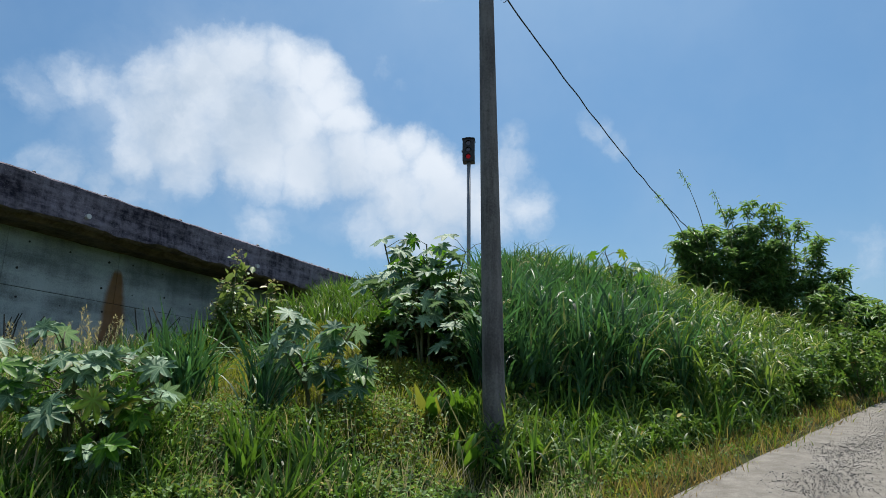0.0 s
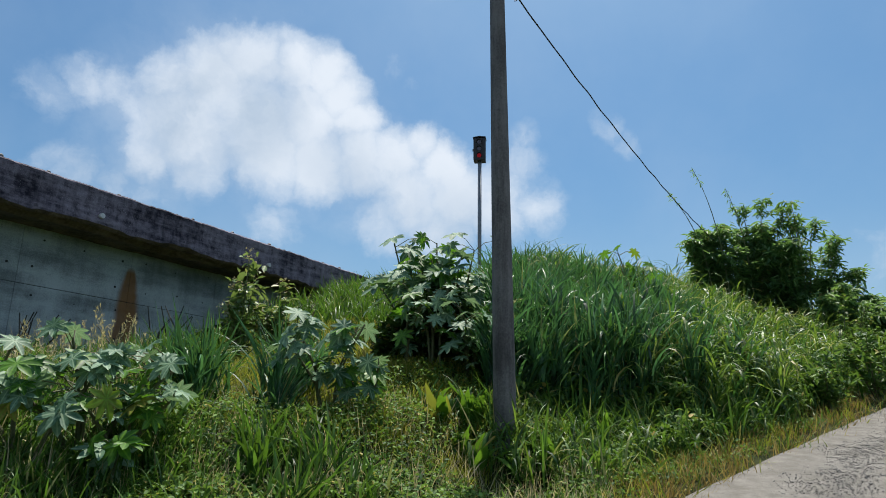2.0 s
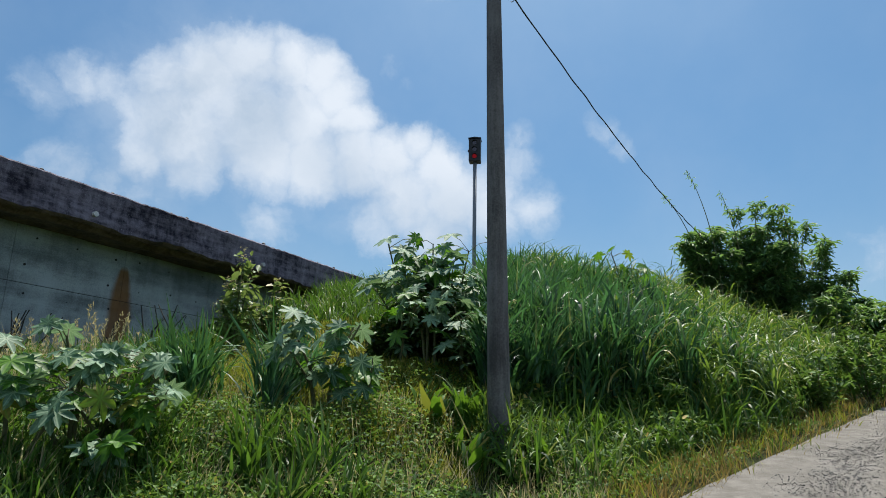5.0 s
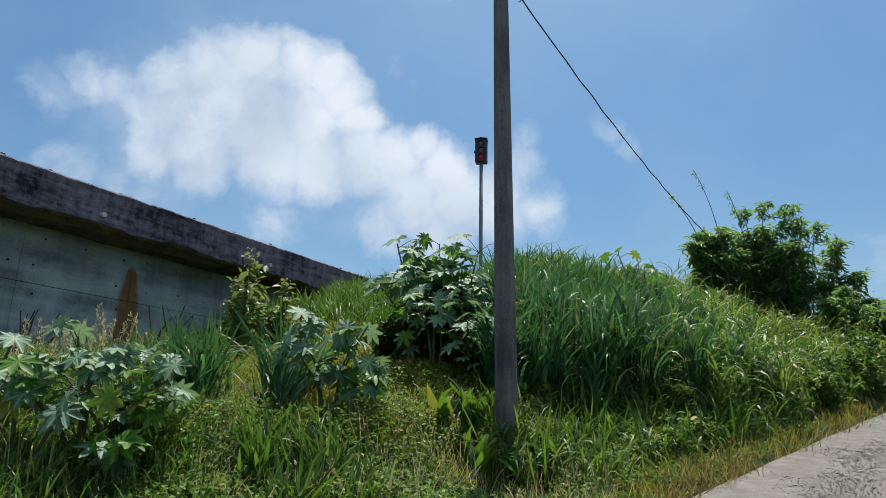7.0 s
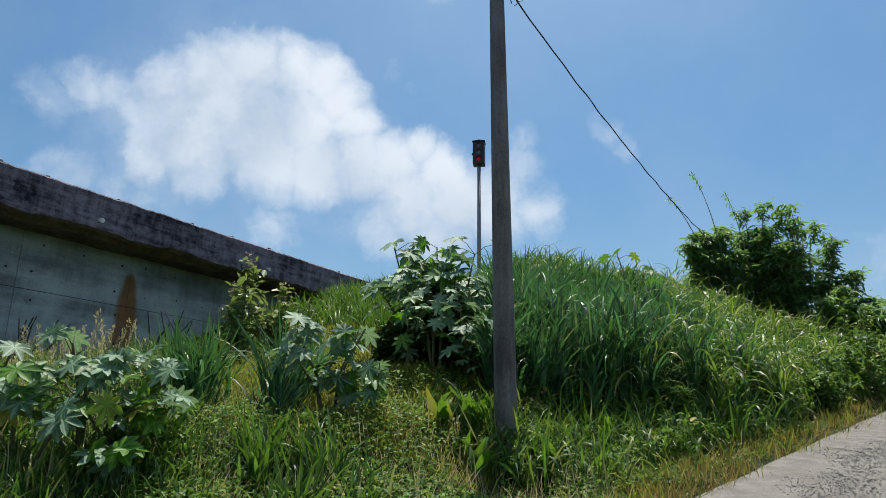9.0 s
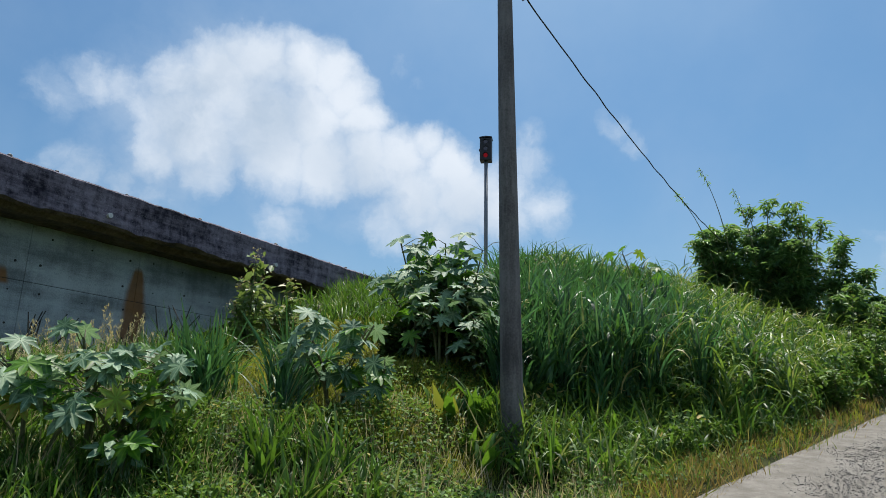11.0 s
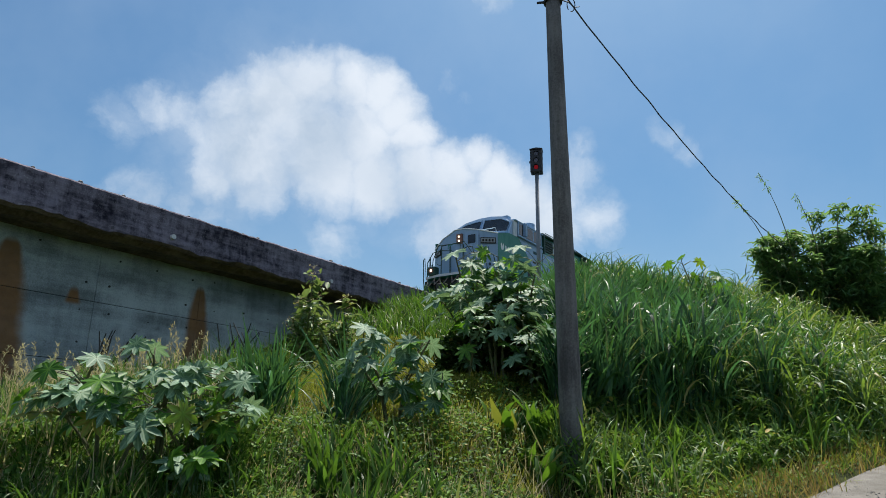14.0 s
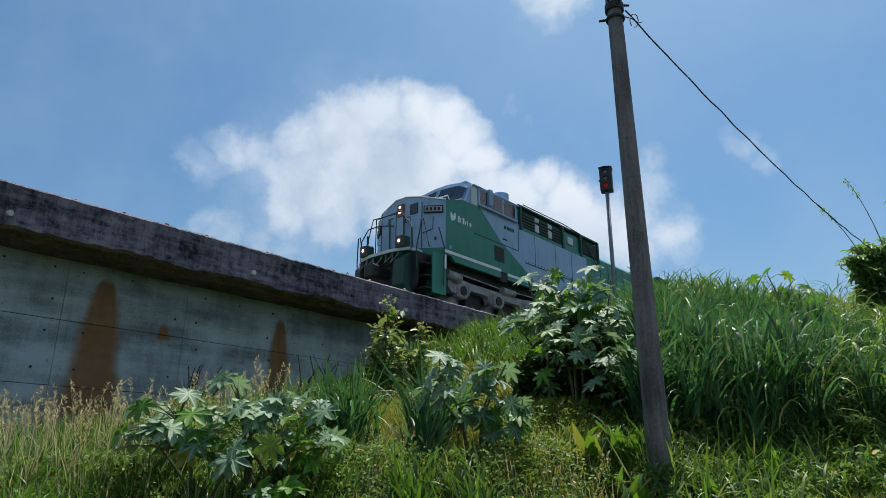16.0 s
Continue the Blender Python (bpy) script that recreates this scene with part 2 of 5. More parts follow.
def soil_material():
    m, n = material("grassy_soil")
    at = n.add("ShaderNodeTexCoord").outputs["Object"]
    big, mid, fine = n.noise(at, 0.25, 4.0), n.noise(at, 3.0, 5.0, 0.65), n.noise(at, 40.0, 4.0, 0.7)
    col = n.mix(n.span(mid, 0.35, 0.65), rgb((0.02, 0.03, 0.01)), rgb((0.06, 0.07, 0.022)))
    col = n.mix(n.span(big, 0.5, 0.75, 0, 0.6), col, rgb((0.12, 0.1, 0.05)))
    col = n.mix(n.math("MULTIPLY", fine, 0.5), col, rgb((0.03, 0.035, 0.012)))
    b = n.add("ShaderNodeBump", {"Strength": 0.8, "Distance": 0.05, "Height": n.math("ADD", fine, mid)})
    p = n.add("ShaderNodeBsdfPrincipled", {"Base Color": col, "Roughness": 0.95, "Specular IOR Level": 0.1, "Normal": b.outputs[0]})
    finish(n, p.outputs[0])
    return m


def road_material():
    m, n = material("dusty_road")
    at = n.add("ShaderNodeTexCoord").outputs["Object"]
    big, mid, fine = n.noise(at, 0.7, 5.0, 0.6), n.noise(at, 5.0, 5.0, 0.7), n.noise(at, 55.0, 4.0, 0.7)
    col = n.mix(n.span(mid, 0.3, 0.7), rgb((0.16, 0.147, 0.128)), rgb((0.25, 0.233, 0.208)))
    col = n.mix(n.span(big, 0.48, 0.7, 0, 0.6), col, rgb((0.15, 0.138, 0.12)))
    col = n.mix(n.span(fine, 0.55, 0.7, 0, 0.6), col, rgb((0.1, 0.095, 0.09)))
    b = n.add("ShaderNodeBump", {"Strength": 0.6, "Distance": 0.02, "Height": n.math("ADD", fine, mid)})
    p = n.add("ShaderNodeBsdfPrincipled", {"Base Color": col, "Roughness": 0.95, "Specular IOR Level": 0.15, "Normal": b.outputs[0]})
    finish(n, p.outputs[0])
    return m


M_SOIL, M_ROAD = soil_material(), road_material()
M_FASCIA = crusted_concrete()
M_WALL = streaked_concrete("wall_concrete", (0.125, 0.147, 0.156), (0.39, 0.45, 0.475), ((5.05, 3.75, 0.58, 1.25), (9.02, 4.05, 0.36, 0.8), (6.27, 4.17, 0.15, 0.16)), 0.12, 0.4)
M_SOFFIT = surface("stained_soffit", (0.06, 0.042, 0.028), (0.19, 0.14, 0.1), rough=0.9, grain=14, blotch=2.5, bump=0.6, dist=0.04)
M_HOLE = surface("dark_hole", (0.015, 0.015, 0.016), (0.04, 0.038, 0.036))
M_PIPE = surface("pale_pipe", (0.45, 0.44, 0.45), (0.7, 0.68, 0.68))
M_POLE = streaked_concrete("pole_concrete", (0.06, 0.055, 0.056), (0.2, 0.19, 0.185))
M_CABLE = surface("black_cable", (0.012, 0.012, 0.014), (0.03, 0.03, 0.033), rough=0.6)
M_MAST = surface("galvanised_mast", (0.14, 0.155, 0.18), (0.25, 0.27, 0.3), rough=0.6, metal=0.3)
M_SIGNAL = surface("black_signal_paint", (0.012, 0.012, 0.016), (0.03, 0.03, 0.036), rough=0.5)
M_LENS = surface("dark_lens", (0.02, 0.02, 0.045), (0.04, 0.04, 0.08), rough=0.2, spec=0.6)
M_RED = glow("red_signal_light", (1.0, 0.05, 0.08), 0.11)
M_LAMP = glow("warm_headlight", (1.0, 0.8, 0.58), 2.2)
M_GREEN = paint("green_paint", (0.004, 0.175, 0.12))
M_GREY = paint("grey_blue_paint", (0.255, 0.385, 0.56), dirt=0.4)
M_WHITE = paint("white_paint", (0.72, 0.75, 0.74), dirt=0.3)
M_FRAME = paint("dark_green_frame", (0.008, 0.05, 0.036), 0.6, 0.5)
M_DARK = surface("underframe_black", (0.01, 0.011, 0.012), (0.035, 0.034, 0.032), rough=0.7)
M_TRUCK = surface("truck_grey", (0.17, 0.165, 0.165), (0.4, 0.39, 0.385), rough=0.75, blotch=3)
M_STEEL = surface("worn_steel", (0.2, 0.19, 0.18), (0.42, 0.4, 0.38), rough=0.4, metal=0.9)
M_BALLAST = surface("ballast_stone", (0.11, 0.1, 0.095), (0.26, 0.245, 0.23), grain=25, bump=0.8, dist=0.05)
M_SLEEPER = surface("sleeper_concrete", (0.2, 0.19, 0.18), (0.34, 0.33, 0.31))
M_STONE = surface("grey_gravel", (0.09, 0.088, 0.085), (0.3, 0.285, 0.265), grain=20, blotch=9)
M_BARK = surface("green_stem", (0.06, 0.07, 0.03), (0.15, 0.15, 0.07), rough=0.7, grain=40)
M_DEADSTEM = surface("dark_stalk", (0.012, 0.014, 0.012), (0.04, 0.04, 0.03))
M_CULM = surface("bamboo_culm", (0.09, 0.11, 0.035), (0.2, 0.2, 0.08), rough=0.5)
# pale tones: the sky's sheen on the castor leaves is put into the colour
M_CASTOR = foliage("castor_leaf", (0.045, 0.125, 0.065), (0.24, 0.38, 0.24), (0.288, 0.256, 0.056), 0.01, rough=0.62, spec=0.4, through_light=0.26, veins=True)
M_DOCK = foliage("dock_leaf", (0.03, 0.1, 0.012), (0.14, 0.27, 0.03), (0.34, 0.24, 0.05), 0.06, rough=0.5, spec=0.3, through_light=0.4)
M_GRASS = foliage("tall_grass", (0.01, 0.045, 0.006), (0.14, 0.28, 0.044), (0.37, 0.32, 0.13), 0.05, rough=0.5, spec=0.32, through_light=0.32)
M_BLUEGRASS = foliage("blue_green_reed", (0.006, 0.036, 0.016), (0.1, 0.255, 0.1), (0.33, 0.3, 0.12), 0.04, rough=0.48, spec=0.38, through_light=0.28)
M_SHORT = foliage("short_grass", (0.096, 0.144, 0.016), (0.304, 0.328, 0.056), (0.4, 0.32, 0.12), 0.2, rough=0.6, spec=0.2, through_light=0.4, scale=0.8)
M_WEED = foliage("weed_leaf", (0.018, 0.07, 0.012), (0.22, 0.36, 0.085), (0.42, 0.3, 0.08), 0.07, rough=0.6, spec=0.22, through_light=0.3, scale=1.6)
M_DRY = foliage("dry_grass", (0.3, 0.26, 0.15), (0.52, 0.47, 0.33), rough=0.7, spec=0.2, through_light=0.35)
M_SHRUB = foliage("shrub_leaf", (0.028, 0.085, 0.016), (0.18, 0.31, 0.075), (0.288, 0.24, 0.064), 0.05, rough=0.55, spec=0.25, through_light=0.3)
M_PALELEAF = foliage("pale_shrub_leaf", (0.056, 0.128, 0.024), (0.272, 0.36, 0.16), (0.32, 0.264, 0.08), 0.05, rough=0.5, spec=0.35, through_light=0.3)
M_BLOSSOM = foliage("pale_blossom", (0.288, 0.24, 0.16), (0.48, 0.432, 0.336), rough=0.8, spec=0.1, through_light=0.3)
M_BAMBOO = foliage("bamboo_leaf", (0.025, 0.085, 0.03), (0.23, 0.4, 0.14), (0.3, 0.28, 0.09), 0.04, rough=0.5, spec=0.4, through_light=0.42)


# ======== mesh helpers ========
def part(name, bm, mat, parent=None, label="", smooth=False):
    """Links a bmesh as one mesh object under a thing or a part. mat: one material or several."""
    me = bpy.data.meshes.new(name)
    bm.normal_update()
    bm.to_mesh(me)
    bm.free()
    for m in mat if isinstance(mat, (list, tuple)) else [mat]:
        me.materials.append(m)
    if smooth:
        me.shade_smooth()
    ob = new(name, me)
    ob.parent = parent
    return tagged(ob, label)


def thing(name, label, category, group="", kind="", at=None):
    ob = new(name)
    if at is not None:
        ob.matrix_world = at
    return tagged(ob, label, category, group, kind)


def faces(bm, points, polys, mats=None):
    vs = [bm.verts.new(p) for p in points]
    out = []
    for i, f in enumerate(polys):
        fc = bm.faces.new([vs[k] for k in f])
        fc.material_index = mats[i] if mats else 0
        out.append(fc)
    return out


def box(bm, x0, x1, y0, y1, z0, z1, bevel=0.0, mat=0):
    r = bmesh.ops.create_cube(bm, size=1.0, matrix=Matrix.Translation(((x0 + x1) / 2, (y0 + y1) / 2, (z0 + z1) / 2)) @ Matrix.Diagonal((abs(x1 - x0), abs(y1 - y0), abs(z1 - z0), 1)))
    for f in {f for v in r["verts"] for f in v.link_faces}:
        f.material_index = mat
    if bevel:
        es = list({e for v in r["verts"] for e in v.link_edges})
        bmesh.ops.bevel(bm, geom=es, offset=bevel, segments=2, affect="EDGES", profile=0.5)
    return bm


def prism(bm, outline, a, b, axis="y", mat=0):
    """An outline drawn out from a to b along an axis. Outline pairs: (x, z) for y, (y, z) for x, (x, y) for z."""
    place = {"y": lambda p, q: (p[0], q, p[1]), "x": lambda p, q: (q, p[0], p[1]), "z": lambda p, q: (p[0], p[1], q)}[axis]
    k = len(outline)
    pts = [place(p, a) for p in outline] + [place(p, b) for p in outline]
    fs = faces(bm, pts, [list(range(k))[::-1], list(range(k, 2 * k))] + [[i, (i + 1) % k, k + (i + 1) % k, k + i] for i in range(k)])
    for f in fs:
        f.material_index = mat
    bmesh.ops.recalc_face_normals(bm, faces=fs)
    return fs


def tube(bm, pts, r0, r1=None, sides=8):
    """A round bar along points, tapering from r0 to r1."""
    r1 = r0 if r1 is None else r1
    pts = [Vector(p) for p in pts]
    rings = []
    for i, p in enumerate(pts):
        d = (pts[min(i + 1, len(pts) - 1)] - pts[max(i - 1, 0)]).normalized()
        a = d.orthogonal().normalized() if abs(d.z) > 0.95 else d.cross(Vector((0, 0, 1))).normalized()
        c = d.cross(a)
        r = r0 + (r1 - r0) * i / max(1, len(pts) - 1)
        rings.append([bm.verts.new(p + r * (math.cos(t) * a + math.sin(t) * c)) for t in (2 * math.pi * k / sides for k in range(sides))])
    for q, w in zip(rings, rings[1:]):
        for k in range(sides):
            bm.faces.new((q[k], q[(k + 1) % sides], w[(k + 1) % sides], w[k]))
    bm.faces.new(rings[0][::-1])
    bm.faces.new(rings[-1])
    return bm


def disc(bm, centre, axis, r, depth, sides=16):
    c, d = Vector(centre), Vector(axis).normalized()
    return tube(bm, [c - d * depth / 2, c + d * depth / 2], r, r, sides)


def arrays(name, verts, polys, mat, parent=None, label="", kind="", category=""):
    """A mesh from numpy arrays: verts (n, 3) and quads or triangles (m, k)."""
    me = bpy.data.meshes.new(name)
    k = polys.shape[1]
    me.vertices.add(len(verts))
    me.vertices.foreach_set("co", np.ascontiguousarray(verts, np.float32).ravel())
    me.loops.add(polys.size)
    me.loops.foreach_set("vertex_index", np.ascontiguousarray(polys, np.int32).ravel())
    me.polygons.add(len(polys))
    me.polygons.foreach_set("loop_start", np.arange(0, polys.size, k, dtype=np.int32))
    me.update(calc_edges=True)
    me.validate()
    me.materials.append(mat)
    ob = new(name, me)
    ob.parent = parent
    return tagged(ob, label, category, "", kind)


# ======== the lie of the land ========
TURN = radians(28.7)                                   # heading of the railway, clockwise from north
ALONG = np.array([math.sin(TURN), math.cos(TURN)])     # along the track, away
ACROSS = np.array([-math.cos(TURN), math.sin(TURN)])   # from the camera towards the track
TRACK, RAIL_Z = 14.55, 6.35                            # distance of the track's centre, height of the rails
EDGE_D, WALL_D = 11.85, 12.9                           # deck's edge and girder wall


def plan(along, across):
    return ALONG * along + ACROSS * across


def on_track(along, across, z):
    """Pose in the railway's frame: x along the track away, y towards the track's far side."""
    p = plan(along, across)
    return pose(p[0], p[1], z, 0, 0, 90 - math.degrees(TURN))


def soft_min(a, b, k=0.5):
    h = np.clip(0.5 + 0.5 * (b - a) / k, 0, 1)
    return b * (1 - h) + a * h - k * h * (1 - h)


def road_side(x, y):
    """Metres beyond the road's left edge."""
    return (y - x - 4.13) / 1.41421


def lumps(x, y):
    return 0.10 * np.sin(1.7 * x + 0.6 * y) * np.sin(1.3 * y - 0.4 * x) + 0.05 * np.sin(3.9 * x + 1.1) * np.sin(4.3 * y)


def slope_plane(x, y):
    return 0.05 * np.clip(x, -20, 40) + 0.15 * np.clip(y, -14, 26)


def ground(x, y):
    x, y = np.asarray(x, float), np.asarray(y, float)
    base = slope_plane(x, y)
    e, s, d = road_side(x, y), x * ALONG[0] + y * ALONG[1], x * ACROSS[0] + y * ACROSS[1]
    cap = np.interp(s, [-40, 0, 4, 6.5, 9, 11, 12.5, 14.5, 17, 22, 60, 120], [-1, 0.9, 1.7, 2.2, 2.85, 3.7, 4.4, 5.1, 5.65, 5.8, 5.8, 5.8])
    bank = soft_min(base + BANK * np.maximum(0, e - 1.2), np.maximum(cap, base + 0.05))
    far = np.clip((d - 18.5) / 9.0, 0, 1)
    far = far * far * (3 - 2 * far)
    bank = bank * (1 - far) + (np.minimum(bank, 1.0)) * far
    rough = np.clip((e - 0.2) / 1.2, 0, 1) * np.clip((11.2 - d) / 1.5, 0, 1)
    verge = -0.05 * np.clip(1 - np.abs(e + 2.1) / 2.1, 0, 1) ** 0.3
    return np.where(e > 0, bank, base) + lumps(x, y) * rough + verge


BANK = 0.45


def build_ground():
    def axis(lo, hi, fine0, fine1, step):
        mid = np.arange(fine0, fine1, step)
        grow = np.cumsum(step * 1.22 ** np.arange(1, 60))
        left, right = fine0 - grow, fine1 + grow
        return np.concatenate([left[left > lo][::-1], mid, right[right < hi]])
    xs, ys = axis(-1500, 1500, -22, 30, 0.28), axis(-1500, 1500, -8, 44, 0.28)
    X, Y = np.meshgrid(xs, ys)
    Z = ground(X, Y)
    v = np.stack([X, Y, Z], -1).reshape(-1, 3)
    w = len(xs)
    i = (np.arange(len(ys) - 1)[:, None] * w + np.arange(w - 1)[None, :]).ravel()
    arrays("ground", v, np.stack([i, i + 1, i + w + 1, i + w], -1), M_SOIL, None, "grassy sloping soil bank rising to the railway", "structure", "ground").data.shade_smooth()
    # the road: a dusty sheet a little above the ground
    a = np.arange(-30, 46, 0.4)
    b = np.linspace(-4.4, 0.0, 14)
    A, B = np.meshgrid(a, b)
    ex = np.where(B > 0, 0.05 * np.sin(2.1 * A) + 0.03 * np.sin(5.3 * A + 1), 0)
    B2 = B + ex
    X = -2.065 + (A * 0.70711) - B2 * 0.70711
    Y = 2.065 + (A * 0.70711) + B2 * 0.70711
    Z = slope_plane(X, Y) + 0.03 - 0.05 * (np.abs(B + 2.1) > 2.1) + 0.012 * np.sin(X * 3.1) * np.sin(Y * 2.3)
    v = np.stack([X, Y, Z], -1).reshape(-1, 3)
    w = len(a)
    i = (np.arange(len(b) - 1)[:, None] * w + np.arange(w - 1)[None, :]).ravel()
    arrays("road", v, np.stack([i, i + 1, i + w + 1, i + w], -1), M_ROAD, None, "pale dusty dirt road strewn with grey gravel", "structure", "road").data.shade_smooth()


build_ground()


# ======== bridge: deck, girder wall, track ========
def build_bridge():
    at = on_track(0, 0, 0)
    rng = random.Random(4)
    deck = new("bridge_deck")
    deck.matrix_world = at
    tagged(deck, "dark weathered concrete bridge deck with chipped edge", "bridge", kind="structure")
    # slab with its chipped fascia, in stations along the track
    bm = bmesh.new()
    s, rings = -32.0, []
    while s < 19.0:
        c1 = noise.noise((s * 2.3, 1, 0)) * 0.022 + noise.noise((s * 9, 4, 0)) * 0.016
        c2 = noise.noise((s * 0.9, 7, 0)) * 0.07 + noise.noise((s * 4, 2, 0)) * 0.04 + noise.noise((s * 11, 5, 0)) * 0.02
        spall = max(0.0, noise.noise((s * 0.7, 12, 0)) + 0.1) * 0.5 + noise.noise((s * 6, 8, 1)) * 0.03
        c3 = noise.noise((s * 5, 3, 3)) * 0.014
        e = EDGE_D
        o = [(e + 0.05, 5.97 + c1), (e + c3, 5.93 + c1), (e + 0.012 + c3 * 0.5, 5.76), (e + 0.02 + c3, 5.6), (e + 0.008 - c3, 5.42), (e + c3, 5.25 + c2), (e + 0.06 + spall * 0.2, 5.2 + c2 * 0.8), (e + 0.16 + spall, 5.24 + c2 * 0.5 + 0.06 * spall),
             (e + 0.3 + spall, 5.15 + c2 * 0.6), (WALL_D - 0.25, 5.19 + c2 * 0.5), (WALL_D + 0.2, 5.16), (16.0, 5.16), (17.25, 5.2), (17.25, 5.97), (17.0, 5.97), (12.2, 5.97)]
        rings.append([bm.verts.new((s, d, z)) for d, z in o])
        s += 0.1
    for q, w in zip(rings, rings[1:]):
        for k in range(len(q)):
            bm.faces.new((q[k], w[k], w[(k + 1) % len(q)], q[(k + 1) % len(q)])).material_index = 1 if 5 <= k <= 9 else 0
    bm.faces.new(rings[0])
    bm.faces.new(rings[-1][::-1])
    bmesh.ops.recalc_face_normals(bm, faces=bm.faces)
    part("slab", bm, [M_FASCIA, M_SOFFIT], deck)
    for k in range(-6, 4):
        bm = disc(bmesh.new(), (2.97 + 4.52 * k, EDGE_D - 0.01, 5.43), (0, 1, 0), 0.05, 0.1, 12)
        part("weep_pipe", bm, M_PIPE, deck, "pale broken weep pipe")
    for k in range(26):
        a = -10 + k * 1.05 + rng.uniform(-.4, .4)
        bm = bmesh.new()
        bmesh.ops.create_icosphere(bm, subdivisions=1, radius=0.03 + 0.03 * rng.random(), matrix=pose(a, EDGE_D + 0.1 + 0.1 * rng.random(), 5.985))
        part("rubble", bm, M_STONE, deck)

    wall = new("girder_wall")
    wall.matrix_world = at
    tagged(wall, "grey board-marked concrete wall streaked with rust", "wall", kind="structure")
    bm = box(bmesh.new(), -32, 18.5, WALL_D + 0.012, 15.8, -2.5, 5.18)
    part("core", bm, M_HOLE, wall)
    for i in range(-15, 7):
        for z0, z1 in ((-1.8, 0.59), (0.6, 1.775), (1.785, 2.925), (2.935, 4.07), (4.08, 5.2)):
            x0 = 4.35 + 2.33 * i
            bm = box(bmesh.new(), x0 + 0.003, x0 + 2.327, WALL_D - rng.random() * 0.008, WALL_D + 0.05, z0, z1, 0.006)
            part("panel", bm, M_WALL, wall)
            if z0 > 1 and -4 <= i <= 4:
                for hx in (0.35, 1.2, 2.05):
                    for hz in (0.3, 0.9):
                        if z0 + hz < z1 and rng.random() < 0.75:
                            bm = disc(bmesh.new(), (x0 + hx + rng.uniform(-.1, .1), WALL_D - 0.009, z0 + hz + rng.uniform(-.06, .06)), (0, 1, 0), rng.uniform(0.012, 0.026), 0.012, 8)
                            part("tie_hole", bm, M_HOLE, wall)

    track = new("railway_track")
    track.matrix_world = at
    tagged(track, "ballasted railway track with steel rails", "railway", kind="structure")
    bm = bmesh.new()
    prism(bm, [(12.35, 5.9), (12.75, 6.1), (16.35, 6.1), (16.8, 5.9), (16.8, 5.7), (12.35, 5.7)], -32, 120, "x")
    part("ballast", bm, M_BALLAST, track)
    for y in (TRACK - 0.8, TRACK + 0.8):
        bm = bmesh.new()
        prism(bm, [(y - .07, 6.2), (y + .07, 6.2), (y + .015, 6.23), (y + .012, 6.3), (y + .036, 6.31), (y + .036, 6.35), (y - .036, 6.35), (y - .036, 6.31), (y - .012, 6.3), (y - .015, 6.23)], -32, 120, "x")
        part("rail", bm, M_STEEL, track, "worn steel rail")
    bm = bmesh.new()
    prism(bm, [(TRACK - 1.3, 6.0), (TRACK - 1.3, 6.17), (TRACK - 1.2, 6.2), (TRACK + 1.2, 6.2), (TRACK + 1.3, 6.17), (TRACK + 1.3, 6.0)], -0.12, 0.12, "x")
    first = part("sleeper", bm, M_SLEEPER, track)
    for k in range(1, 240):
        o = new("sleeper", first.data)
        o.parent, o.location = track, (-31.5 + 0.62 * k, 0, 0)
    first.location = (-31.5, 0, 0)


build_bridge()


# ======== utility pole, cables, railway signal ========
POLE = Vector((0.571, 7.38, 1.06))
POLE_TOP = 7.14


